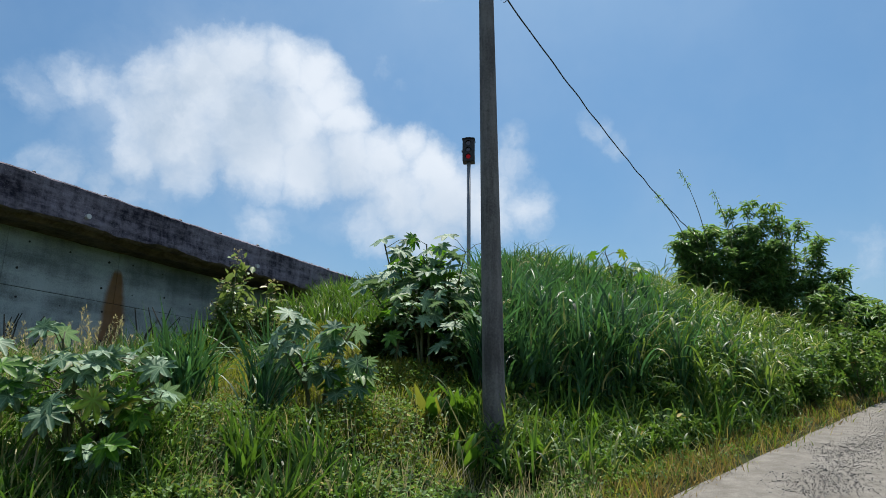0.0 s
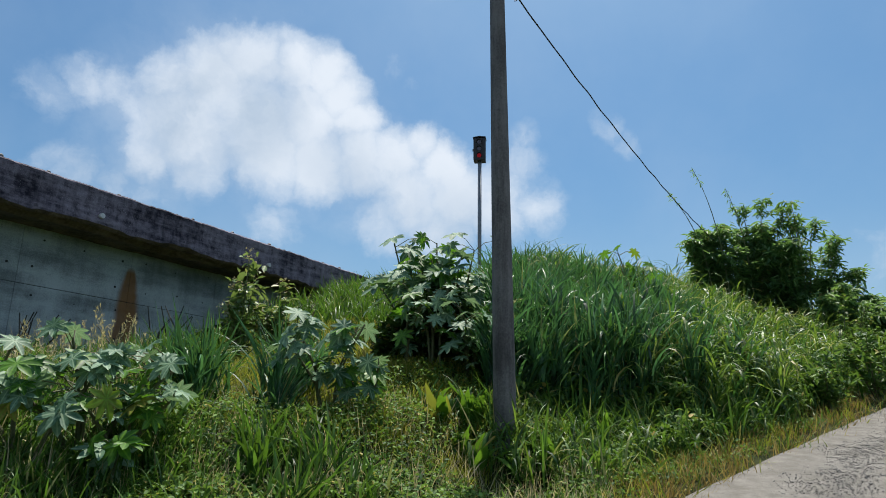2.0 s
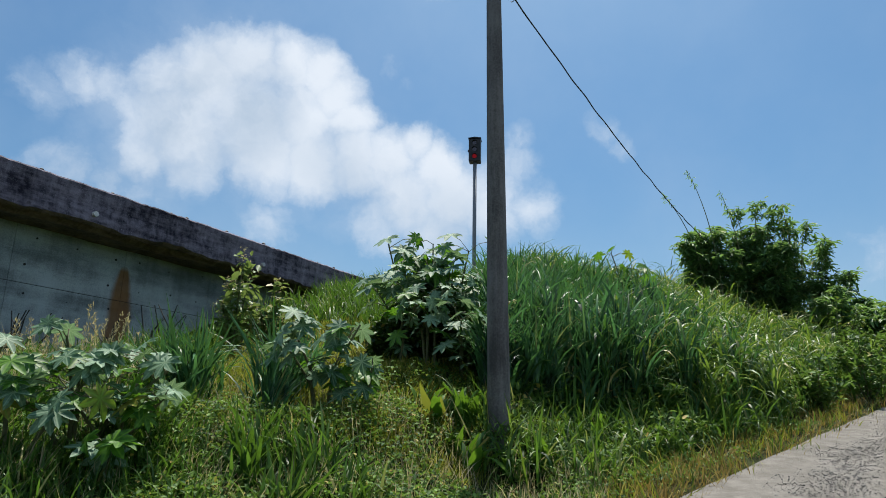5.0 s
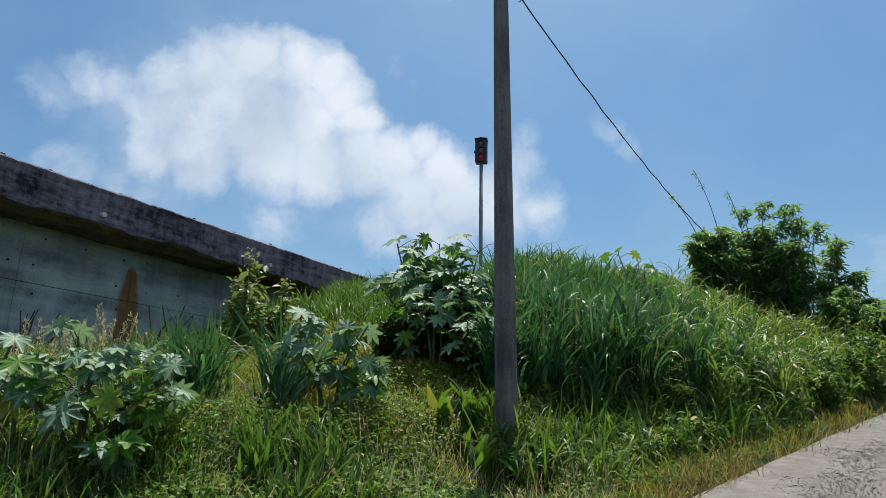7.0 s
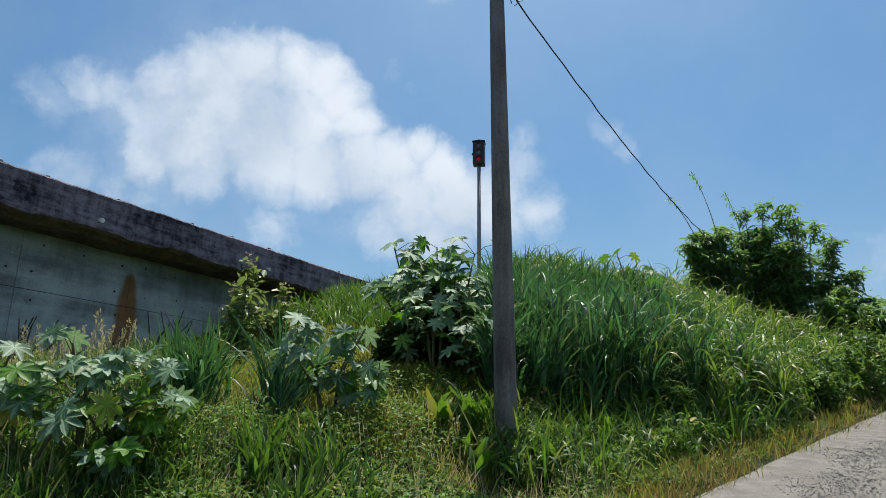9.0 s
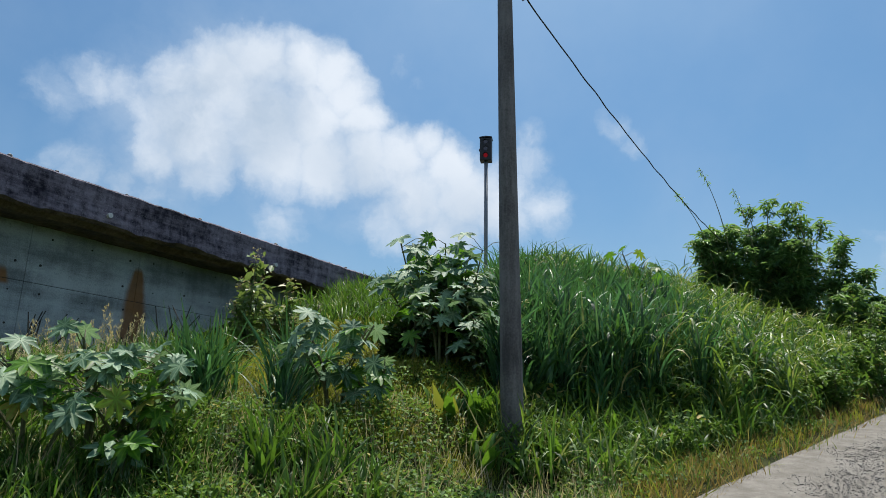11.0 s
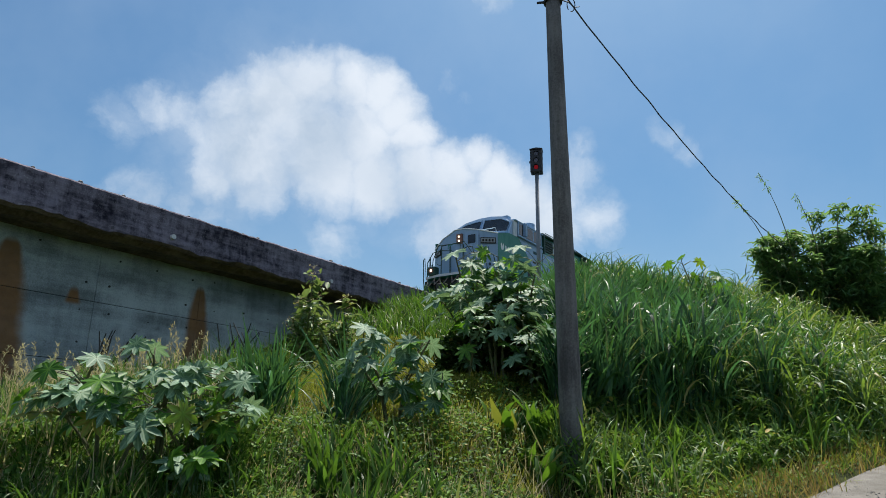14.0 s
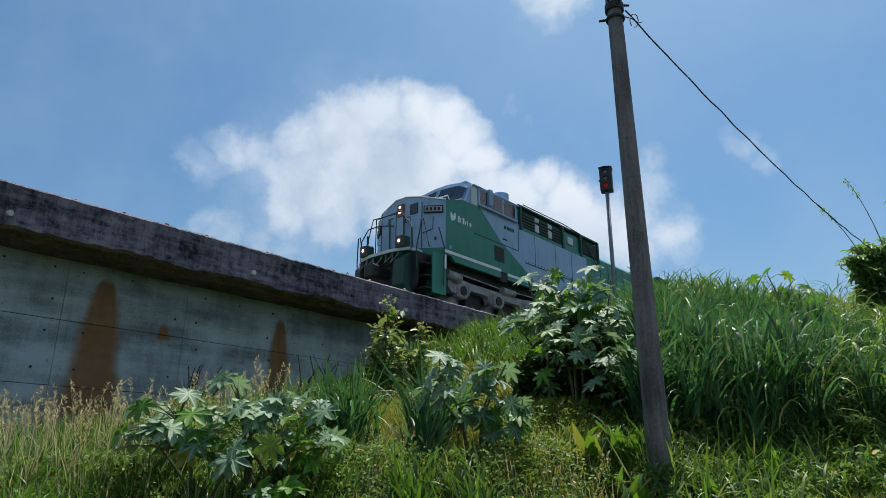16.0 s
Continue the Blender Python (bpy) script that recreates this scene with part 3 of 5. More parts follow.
def build_pole():
    pole = thing("utility_pole", "round grey concrete utility pole in the weeds beside the road", "utility pole", at=pose(POLE.x + 0.012, POLE.y, POLE.z, 0, -0.62, 0))
    h = POLE_TOP - POLE.z
    bm = bmesh.new()
    tube(bm, [(0, 0, -0.5 + (h + 0.5) * k / 14) for k in range(15)], 0.132, 0.09, 24)
    part("shaft", bm, M_POLE, pole, smooth=True)
    for z in (h - 0.04, h - 0.2):
        bm = disc(bmesh.new(), (0, 0, z), (0, 0, 1), 0.116, 0.09 if z > h - 0.1 else 0.03, 24)
        part("band", bm, M_DARK, pole, "dark steel band")
    bm = disc(bmesh.new(), (0, 0, h + 0.1), (0, 0, 1), 0.1, 0.2, 20)
    part("pole_head", bm, M_POLE, pole)
    for a, z in ((20, h + 0.02), (-70, h - 0.05), (170, h - 0.18)):
        c = Vector((math.cos(radians(a)), math.sin(radians(a)), 0))
        bm = tube(bmesh.new(), [c * 0.1 + Vector((0, 0, z)), c * 0.2 + Vector((0, 0, z + 0.01))], 0.018, 0.014, 8)
        part("clevis", bm, M_DARK, pole, "steel cable clevis")
    # cable to the far tree and the loose end at the head
    top = Vector((POLE.x + 0.085, POLE.y + 0.06, POLE_TOP - 0.05))
    far = Vector((8.3, 19.7, 6.75))
    pts = []
    for k in range(121):
        u = k / 120
        p = top.lerp(far, u)
        p.z -= 4 * 0.36 * u * (1 - u)
        p += Vector((0.005 * math.sin(k * 0.61), 0, 0.007 * math.sin(k * 0.83 + 1)))
        pts.append(p)
    line = thing("overhead_cable", "thin black twisted cable sagging from the pole", "cable")
    part("strand", tube(bmesh.new(), pts, 0.011, 0.011, 6), M_CABLE, line)
    loop = [top + Vector((0.1 + 0.05 * math.cos(a), 0.08, -0.1 + 0.1 * math.sin(a))) for a in (radians(x) for x in range(-100, 250, 25))]
    part("loose_loop", tube(bmesh.new(), loop, 0.006, 0.006, 6), M_CABLE, line)
    part("tail", tube(bmesh.new(), [top + Vector((-0.02, -0.05, -0.12)), top + Vector((0.06, -0.07, -0.17)), top + Vector((0.13, -0.06, -0.24)), top + Vector((0.19, -0.06, -0.23))], 0.008, 0.006, 6), M_CABLE, line)
    near = Vector((-9.0, -6.0, 7.6))
    top2 = Vector((POLE.x - 0.12, POLE.y - 0.08, POLE_TOP + 0.03))
    pts = [top2.lerp(near, k / 30) - Vector((0, 0, 4 * 0.35 * (k / 30) * (1 - k / 30))) for k in range(31)]
    line2 = thing("overhead_cable", "thin black cable leading off over the road", "cable")
    part("strand", tube(bmesh.new(), pts, 0.0125, 0.0125, 6), M_CABLE, line2)


build_pole()


def build_signal():
    r, az = 24.5, radians(2.2)
    x, y = r * math.sin(az), r * math.cos(az)
    g = float(ground(x, y))
    sig = thing("railway_signal", "black three-lamp railway signal on a grey mast showing red", "railway signal", at=pose(x, y, g, 0, 0, -8))
    top = 1.6 + r * math.tan(radians(24.15)) - g
    part("mast", tube(bmesh.new(), [(0, 0, -0.3), (0, 0, top - 0.9)], 0.075, 0.075, 14), M_MAST, sig, smooth=True)
    part("base_box", box(bmesh.new(), -0.2, 0.2, -0.2, 0.2, -0.3, 0.5, 0.02), M_SLEEPER, sig)
    part("head", box(bmesh.new(), -0.23, 0.23, -0.19, 0.2, top - 0.97, top - 0.03, 0.03), M_SIGNAL, sig)
    bm = bmesh.new()
    prism(bm, [(-0.25, top - 0.03), (-0.25, top - 0.01), (0.0, top + 0.03), (0.25, top - 0.01), (0.25, top - 0.03)], -0.22, 0.22, "y")
    part("cap", bm, M_SIGNAL, sig)
    for k, z in enumerate((top - 0.22, top - 0.5, top - 0.78)):
        lens = part("lens", disc(bmesh.new(), (0, -0.195, z), (0, 1, 0), 0.085, 0.02, 18), M_RED if k == 2 else M_LENS, sig, "lit red lens" if k == 2 else "dark lens")
        bm = bmesh.new()
        ring = []
        for j in range(13):
            a = radians(-20 + 220 * j / 12)
            ring.append([bm.verts.new((0.105 * math.cos(a), -0.19 - d, z + 0.105 * math.sin(a))) for d in (0, 0.06)])
        for p, q in zip(ring, ring[1:]):
            bm.faces.new((p[0], q[0], q[1], p[1]))
        bmesh.ops.solidify(bm, geom=bm.faces, thickness=0.006)
        part("hood", bm, M_SIGNAL, sig)
    part("ear", box(bmesh.new(), -0.28, -0.22, -0.03, 0.03, top - 0.52, top - 0.44), M_SIGNAL, sig)


build_signal()


# ======== locomotive ========
def build_loco():
    """Local frame: x ahead from the nose door, y towards the road, z up from the rails."""
    loco = thing("locomotive", "green and grey wide-nose diesel locomotive with lit headlights", "locomotive")
    # underframe
    bm = bmesh.new()
    box(bm, -20.8, 0.55, -1.25, 1.25, 1.12, 1.45)
    part("underframe", bm, M_DARK, loco)
    for y in (1, -1):
        lo, hi = sorted((1.45 * y, 1.56 * y))
        bm = bmesh.new()
        prism(bm, [(-0.4, 1.66), (-3.33, 1.66), (-3.33, 1.36), (-0.9, 1.36), (-0.75, 1.5), (-0.4, 1.55)], lo, hi)
        part("side_sill", bm, M_GREEN, loco)
        bm = box(bmesh.new(), -3.34, -0.39, *sorted((1.562 * y, 1.57 * y)), 1.57, 1.67, 0.003)
        part("sill_stripe", bm, M_WHITE, loco, "white painted stripe")
        bm = box(bmesh.new(), -20.7, -3.7, lo, hi, 1.36, 1.6, 0.01)
        part("side_sill", bm, M_GREEN, loco)
        bm = box(bmesh.new(), -20.7, -3.7, *sorted((1.562 * y, 1.57 * y)), 1.5, 1.6, 0.003)
        part("sill_stripe", bm, M_WHITE, loco, "white painted stripe")
        bm = box(bmesh.new(), -3.7, -3.33, *sorted((1.4 * y, 1.54 * y)), 1.25, 1.55, 0.01)
        part("sill_joint", bm, M_DARK, loco)
    # front deck, pilot and steps
    bm = bmesh.new()
    prism(bm, [(-0.5, -1.5), (0.1, -1.46), (0.6, -1.15), (0.78, -0.5), (0.78, 0.5), (0.6, 1.02), (0.1, 1.08), (-0.5, 1.1)], 1.5, 1.58, "z")
    deck = part("front_deck", bm, M_GREEN, loco)
    bm = bmesh.new()
    prism(bm, [(0.08, -1.47), (0.1, -1.49), (0.62, -1.17), (0.8, -0.51), (0.8, 0.51), (0.62, 1.04), (0.1, 1.1), (0.08, 1.08), (0.58, 1.0), (0.76, 0.49), (0.76, -0.49), (0.58, -1.13)], 1.51, 1.6, "z")
    part("deck_rim", bm, M_WHITE2, deck, "pale painted rim")
    bm = bmesh.new()
    prism(bm, [(-1.3, 1.44), (1.3, 1.44), (1.25, 0.45), (1.0, 0.16), (-1.0, 0.16), (-1.25, 0.45)], 0.42, 0.55, "x")
    part("pilot", bm, M_DARK, loco)
    # plough sides in darker green: the shade below the deck is in the paint
    bm = bmesh.new()
    prism(bm, [(0.55, 1.44), (0.85, 1.2), (0.9, 0.4), (0.75, 0.2), (0.5, 0.2)], -1.1, -0.85)
    part("plough_side", bm, M_FRAME, loco)
    bm = bmesh.new()
    prism(bm, [(0.55, 1.44), (0.85, 1.2), (0.9, 0.4), (0.75, 0.2), (0.5, 0.2)], 0.62, 1.08)
    part("plough_side", bm, M_FRAME, loco)
    bm = box(bmesh.new(), 0.4, 1.15, -0.16, 0.16, 0.75, 1.05, 0.05)
    box(bm, 1.05, 1.3, -0.22, 0.22, 0.7, 1.1, 0.06)
    part("coupler", bm, M_DARK, loco)
    for y0, w, dz in ((-1.05, 0.36, 0.0), (-0.72, 0.3, 0.04), (-0.45, 0.4, 0.0), (0.12, 0.3, 0.03), (0.42, 0.26, 0.0)):
        pts = [(0.7 + 0.22 * math.sin(math.pi * k / 12), y0 + w * k / 12 + 0.05 * math.sin(2 * math.pi * k / 12), 1.48 + dz - (0.3 + 0.2 * w) * math.sin(math.pi * k / 12) ** 0.7) for k in range(13)]
        part("air_hose", tube(bmesh.new(), pts, 0.02, 0.02, 8), M_HOSE, loco, "dusty air hose")
    for y in (1, -1):
        for x in (-0.45,):
            part("step_post", box(bmesh.new(), x - 0.05, x + 0.05, *sorted((1.46 * y, 1.55 * y)) if x > 0 else sorted((1.1 * y, 1.55 * y)), 0.2, 1.55, 0.01), M_GREEN, loco)
        part("step_panel", box(bmesh.new(), -0.16, -0.12, *sorted((1.06 * y, 1.54 * y)), 0.2, 1.5, 0.008), M_GREEN, loco, "green plate behind the steps")
        part("step_side", box(bmesh.new(), -0.4, 0.12, *sorted((1.505 * y, 1.54 * y)), 0.2, 1.5, 0.008), M_GREEN, loco, "green side plate of the steps")
        for z in (0.3, 0.68, 1.06):
            part("step", box(bmesh.new(), -0.1, 0.4, *sorted((1.08 * y, 1.5 * y)), z, z + 0.035, 0.006), M_DARK, loco)
        part("step_post_stripe", box(bmesh.new(), -0.5, -0.4, *sorted((1.555 * y, 1.562 * y)), 1.05, 1.5), M_WHITE, loco)
    # nose
    bm = bmesh.new()
    lo = [(-0.49, 1.53, 1.5), (-0.05, 0.9, 1.5), (-0.05, -0.9, 1.5), (-0.49, -1.53, 1.5)]
    up = [(-0.49, 1.53, 3.33), (-0.06, 0.88, 3.46), (-0.06, 0.25, 3.62), (-0.06, -0.25, 3.62), (-0.06, -0.88, 3.3), (-0.49, -1.53, 3.05)]
    bk = [(-1.9, 1.53, 3.6), (-1.9, 0.88, 3.8), (-1.9, 0.25, 3.85), (-1.9, -0.25, 3.85), (-1.9, -0.88, 3.8), (-1.9, -1.53, 3.6)]
    faces(bm, lo + up + bk, [(0, 1, 5, 4), (1, 2, 8, 7, 6, 5), (2, 3, 9, 8), (4, 5, 11, 10), (5, 6, 12, 11), (6, 7, 13, 12), (7, 8, 14, 13), (8, 9, 15, 14)])
    bmesh.ops.recalc_face_normals(bm, faces=bm.faces)
    nose = part("nose", bm, M_GREY, loco)
    bm = bmesh.new()
    lo2 = [(-0.47, 1.54, 1.5), (-0.03, 0.91, 1.5), (-0.03, -0.91, 1.5), (-0.47, -1.54, 1.5)]
    faces(bm, lo2 + [(x, y, 1.74) for x, y, z in lo2], [(0, 1, 5, 4), (1, 2, 6, 5), (2, 3, 7, 6), (4, 5, 6, 7)])
    bmesh.ops.recalc_face_normals(bm, faces=bm.faces)
    part("nose_base", bm, M_GREEN, loco, "green band under the nose")
    for y in (1, -1):
        part("deck_rail", tube(bmesh.new(), [(0.62, -0.45 * y, 1.6), (0.62, -0.45 * y, 2.8), (0.6, 0.62 * y, 2.86), (0.45, 0.98 * y, 2.3), (0.45, 1.02 * y, 1.62)], 0.018, 0.018, 8), M_FRAME, loco)
        part("corner_post", tube(bmesh.new(), [(0.2, -1.3 * y, 1.6), (0.2, -1.3 * y, 2.55)], 0.03, 0.03, 8), M_FRAME, loco) if y > 0 else None
        part("lever", tube(bmesh.new(), [(0.82, 0.2 * y, 1.1), (0.82, 0.95 * y, 1.38)], 0.018, 0.018, 6), M_FRAME, loco)
    part("nose_door", box(bmesh.new(), -0.06, -0.03, -0.55, 0.28, 1.6, 3.0, 0.01), M_GREY, nose)
    part("nose_rim", tube(bmesh.new(), [(-0.47, 1.55, 3.34), (-0.04, 0.88, 3.475), (-0.04, 0.25, 3.63), (-0.04, -0.25, 3.63), (-0.04, -0.88, 3.315), (-0.47, -1.55, 3.065)], 0.022, 0.022, 6), M_WHITE, nose)
    part("nose_window", box(bmesh.new(), -0.06, -0.035, 0.4, 0.74, 2.96, 3.32, 0.02), M_GLASS, nose, "small dark window")
    part("flag_plate", box(bmesh.new(), -0.06, -0.04, -0.6, -0.36, 2.86, 3.06, 0.006), M_GREEN, nose, "small green flag plate")
    for y in (1, -1):
        side = (Vector((-0.49, 1.53 * y, 0)) - Vector((-0.05, 0.9 * y, 0))).normalized()
        out = Vector((0, 0, 1)).cross(side) * (-1 if y > 0 else 1)
        if out.x < 0:
            out = -out

        def facet(a, z, d):
            return Vector((-0.05, 0.9 * y, z)) + side * a + out * d

        def plate(name, a0, a1, z0, z1, d0, d1, mat, parent, label=""):
            b = bmesh.new()
            pts = [facet(a, z, d) for d in (d0, d1) for a, z in ((a0, z0), (a1, z0), (a1, z1), (a0, z1))]
            faces(b, pts, [(0, 1, 2, 3), (4, 5, 6, 7), (0, 1, 5, 4), (1, 2, 6, 5), (2, 3, 7, 6), (3, 0, 4, 7)])
            bmesh.ops.recalc_face_normals(b, faces=b.faces)
            return part(name, b, mat, parent, label)
        low = 0.0 if y > 0 else -0.22
        board = plate("number_board", 0.07, 0.69, 2.9 + low, 3.14 + low, -0.01, 0.05, M_DARK, loco, "dark number board")
        plate("board_frame", 0.1, 0.66, 2.935 + low, 3.105 + low, 0.045, 0.055, M_BOARD, board)
        for k in range(4):
            plate("numeral_bar", 0.14 + 0.125 * k, 0.22 + 0.125 * k, 2.965 + low, 3.075 + low, 0.05, 0.061, M_DARK, board)
        plate("nose_seam", 0.0, 0.02, 1.6, 3.3 + low, -0.01, 0.012, M_DARK, nose)
        part("grab_iron", tube(bmesh.new(), [facet(0.38, 2.75, 0.02), facet(0.38, 2.75, 0.07), facet(0.37, 2.35, 0.07), facet(0.05, 2.22, 0.07), facet(0.05, 2.22, 0.02)], 0.014, 0.014, 6), M_FRAME, nose)
        plate("latch", 0.42, 0.48, 2.0, 2.1, -0.01, 0.03, M_DARK, nose)
    head = part("headlight_housing", box(bmesh.new(), -0.08, 0.03, -0.14, 0.14, 3.0, 3.42, 0.02), M_RUST, loco, "reddish headlight housing")
    for z in (3.3, 3.12):
        part("headlight", disc(bmesh.new(), (0.032, 0, z), (1, 0, 0), 0.042, 0.02, 16), M_LAMP, head, "lit warm headlight")
    for y in (0.8, -0.8):
        d = part("ditch_light", box(bmesh.new(), 0.5, 0.82, y - 0.17, y + 0.17, 1.6, 1.96, 0.03), M_FRAME, loco)
        part("lens", disc(bmesh.new(), (0.825, y, 1.79), (1, 0, 0), 0.115, 0.02, 18), M_RUST, d)
        part("bulb", disc(bmesh.new(), (0.838, y, 1.79), (1, 0, 0), 0.05, 0.012, 14), M_LAMP, d, "lit warm lamp")
    for y in (1, -1):
        part("handrail", tube(bmesh.new(), [(0.62, 1.12 * y, 1.5), (0.62, 1.12 * y, 2.2), (0.5, 0.95 * y, 2.62), (0.32, 0.62 * y, 2.72), (0.1, 0.3 * y, 2.72), (0.0, 0.3 * y, 2.72)], 0.02, 0.02, 8), M_FRAME, loco)
        part("handrail", tube(bmesh.new(), [(0.55, 1.3 * y, 0.9), (0.6, 1.32 * y, 1.5), (0.5, 1.42 * y, 2.4), (0.42, 1.42 * y, 2.48), (0.2, 1.48 * y, 1.6)], 0.02, 0.02, 8), M_FRAME, loco)
        part("stanchion", tube(bmesh.new(), [(-0.35, 1.58 * y, 0.5), (-0.35, 1.6 * y, 1.7), (-0.2, 1.5 * y, 2.35)], 0.017, 0.017, 8), M_FRAME, loco)
        part("door_bar", tube(bmesh.new(), [(0.02, 0.32 * y - 0.1, 1.6), (0.05, 0.32 * y - 0.1, 2.95)], 0.025, 0.025, 8), M_FRAME, loco)
    part("cable_loop", tube(bmesh.new(), [(0.75 + 0.06 * math.cos(a), -1.5 + 0.16 * math.cos(a) - 0.1, 1.05 + 0.18 * math.sin(a)) for a in (radians(x) for x in range(0, 380, 24))], 0.015, 0.015, 6), M_FRAME, loco)
    # body core and side panels
    part("body_core", box(bmesh.new(), -10.35, -0.5, -1.5, 1.5, 1.5, 3.32), M_DARK, loco)
    for y in (1, -1):
        a, b = sorted((1.505 * y, 1.545 * y))
        bm = bmesh.new()
        prism(bm, [(-0.49, 1.66), (-0.49, 3.34), (-1.3, 3.58), (-2.2, 3.6), (-3.35, 2.69), (-5.35, 1.68), (-5.35, 1.6), (-3.3, 1.6)], a, b)
        green = part("side_panel", bm, M_GREEN, loco, "deep green side panel")
        bm = bmesh.new()
        prism(bm, [(-2.205, 3.6), (-4.5, 3.6), (-4.5, 3.45), (-9.3, 3.45), (-9.3, 1.6), (-5.355, 1.6), (-5.355, 1.68), (-3.355, 2.69)], a, b)
        grey = part("side_panel", bm, M_GREY, loco, "grey-blue side panel")
        bm = bmesh.new()
        prism(bm, [(-9.305, 3.45), (-10.4, 3.45), (-10.4, 1.6), (-9.305, 1.6)], a, b)
        part("side_panel", bm, M_GREEN, loco, "deep green side panel")
        o0, o1 = sorted((1.54 * y, 1.556 * y))
        part("panel_seam", box(bmesh.new(), -4.43, -1.9, o0, o1, 2.575, 2.6), M_FRAME, grey)
        part("panel_seam", box(bmesh.new(), -4.46, -4.44, o0, o1, 2.6, 3.45), M_FRAME, grey)
        part("panel_seam", box(bmesh.new(), -9.2, -4.83, o0, o1, 2.23, 2.26), M_DARK, grey)
        for x in (-5.5, -6.9, -8.1):
            part("panel_seam", box(bmesh.new(), x - 0.008, x, o0, o1, 2.26, 3.4), M_FRAME, grey)
        for k in range(22):
            part("rivet_latch", box(bmesh.new(), -4.9 - 0.2 * k, -4.87 - 0.2 * k, o0, o1, 2.3, 2.34), M_FRAME, grey)
        part("hatch", box(bmesh.new(), -3.56, -3.0, o0, o1, 1.92, 2.45, 0.01), M_DARK, green, "dark vent hatch")
        part("sand_cap", box(bmesh.new(), -0.75, -0.66, o0, o1, 1.75, 1.86, 0.01), M_GREY, green)
        part("slot", box(bmesh.new(), -3.75, -3.5, o0, o1, 2.78, 2.83), M_DARK, grey)
        # emblem: two pale leaf halves and bars in place of lettering
        for cx, cz, rx, rz, lean in ((-0.76, 2.85, 0.062, 0.15, 0.35), (-0.89, 2.87, 0.062, 0.14, -0.35)):
            bm = bmesh.new()
            ring = []
            for j in range(12):
                th = 2 * math.pi * j / 12
                ex, ez = rx * math.cos(th) * (1.0 - 0.35 * math.sin(th)), rz * math.sin(th)
                ring.append((cx + ex + lean * ez * 0.6, cz + ez))
            prism(bm, ring, o0, o1)
            part("emblem_leaf", bm, M_WHITE, green, "white emblem shape")
        for k, (w, h) in enumerate(((0.09, 0.22), (0.04, 0.18), (0.09, 0.22), (0.06, 0.14), (0.04, 0.18), (0.09, 0.14))):
            x = -1.06 - 0.12 * k
            part("emblem_bar", box(bmesh.new(), x - w, x, o0, o1, 2.74, 2.74 + h, 0.012), M_WHITE, green, "white emblem bar")
        for k in range(4):
            x = -3.58 - 0.165 * k
            part("numeral_bar", box(bmesh.new(), x - 0.12, x, o0, o1, 3.2, 3.32, 0.004), M_FRAME, grey, "dark numeral bar")
    # cab
    bm = bmesh.new()
    sec = [(1.5, 3.55), (1.5, 4.26), (0.95, 4.58), (0.3, 4.7), (-0.3, 4.7), (-0.95, 4.58), (-1.5, 4.26), (-1.5, 3.55)]

    def ring(x, lift, lean):
        return [bm.verts.new((x - lean * (z - 3.55), yy, z + lift)) for yy, z in sec]
    rings = [ring(-1.45, 0.0, 0.5), ring(-4.5, 0.0, 0.0)]
    for q, w in zip(rings, rings[1:]):
        for k in range(len(q)):
            bm.faces.new((q[k], q[(k + 1) % len(q)], w[(k + 1) % len(q)], w[k]))
    bm.faces.new(rings[0][::-1])
    bm.faces.new(rings[-1])
    bmesh.ops.recalc_face_normals(bm, faces=bm.faces)
    cab = part("cab", bm, M_GREY, loco)
    tilt = lambda z: -1.45 - 0.5 * (z - 3.55)
    for y in (1, -1):
        bm = bmesh.new()
        o = [(0.06, 3.9), (1.36, 3.72), (1.4, 4.2), (0.92, 4.46), (0.06, 4.54)]
        pts = [(tilt(z) + d, yy * y, z) for d in (0.012, -0.05) for yy, z in o]
        k = len(o)
        faces(bm, pts, [list(range(k)), list(range(k, 2 * k))] + [[i, (i + 1) % k, k + (i + 1) % k, k + i] for i in range(k)])
        bmesh.ops.recalc_face_normals(bm, faces=bm.faces)
        ws = part("windshield", bm, M_GLASS, loco, "dark windshield pane")
        rim = [(tilt(z) + 0.02, yy * y, z) for yy, z in o + o[:1]]
        part("frame", tube(bmesh.new(), rim, 0.03, 0.03, 6), M_GREY, ws)
        part("wiper", tube(bmesh.new(), [(tilt(3.85) + 0.05, 0.4 * y, 3.85), (tilt(4.2) + 0.05, 0.75 * y, 4.25)], 0.012, 0.012, 5), M_DARK, cab)
        part("corner_pillar", box(bmesh.new(), -2.12, -1.78, *sorted((1.44 * y, 1.54 * y)), 3.55, 4.27, 0.02), M_WHITE2, cab)
        p0, p1 = sorted((1.505 * y, 1.58 * y))
        frame_ = part("window_frame", box(bmesh.new(), -4.32, -2.14, p0, p1, 3.64, 4.29, 0.015), M_GREY, loco)
        for x0, x1 in ((-2.6, -2.22), (-3.48, -2.86), (-4.24, -3.56)):
            part("pane", box(bmesh.new(), x0, x1, *sorted((1.55 * y, 1.586 * y)), 3.72, 4.23, 0.01), M_GLASS, frame_, "dark cab window pane")
        part("awning", box(bmesh.new(), -2.82, -2.62, *sorted((1.55 * y, 1.68 * y)), 3.75, 4.36, 0.03), M_GREY, cab)
        part("arm_rest", box(bmesh.new(), -4.3, -2.2, *sorted((1.55 * y, 1.66 * y)), 3.6, 3.66, 0.01), M_GREY, cab)
        part("gutter", box(bmesh.new(), -4.5, -1.85, *sorted((1.46 * y, 1.6 * y)), 4.27, 4.32, 0.01), M_GREY, cab)
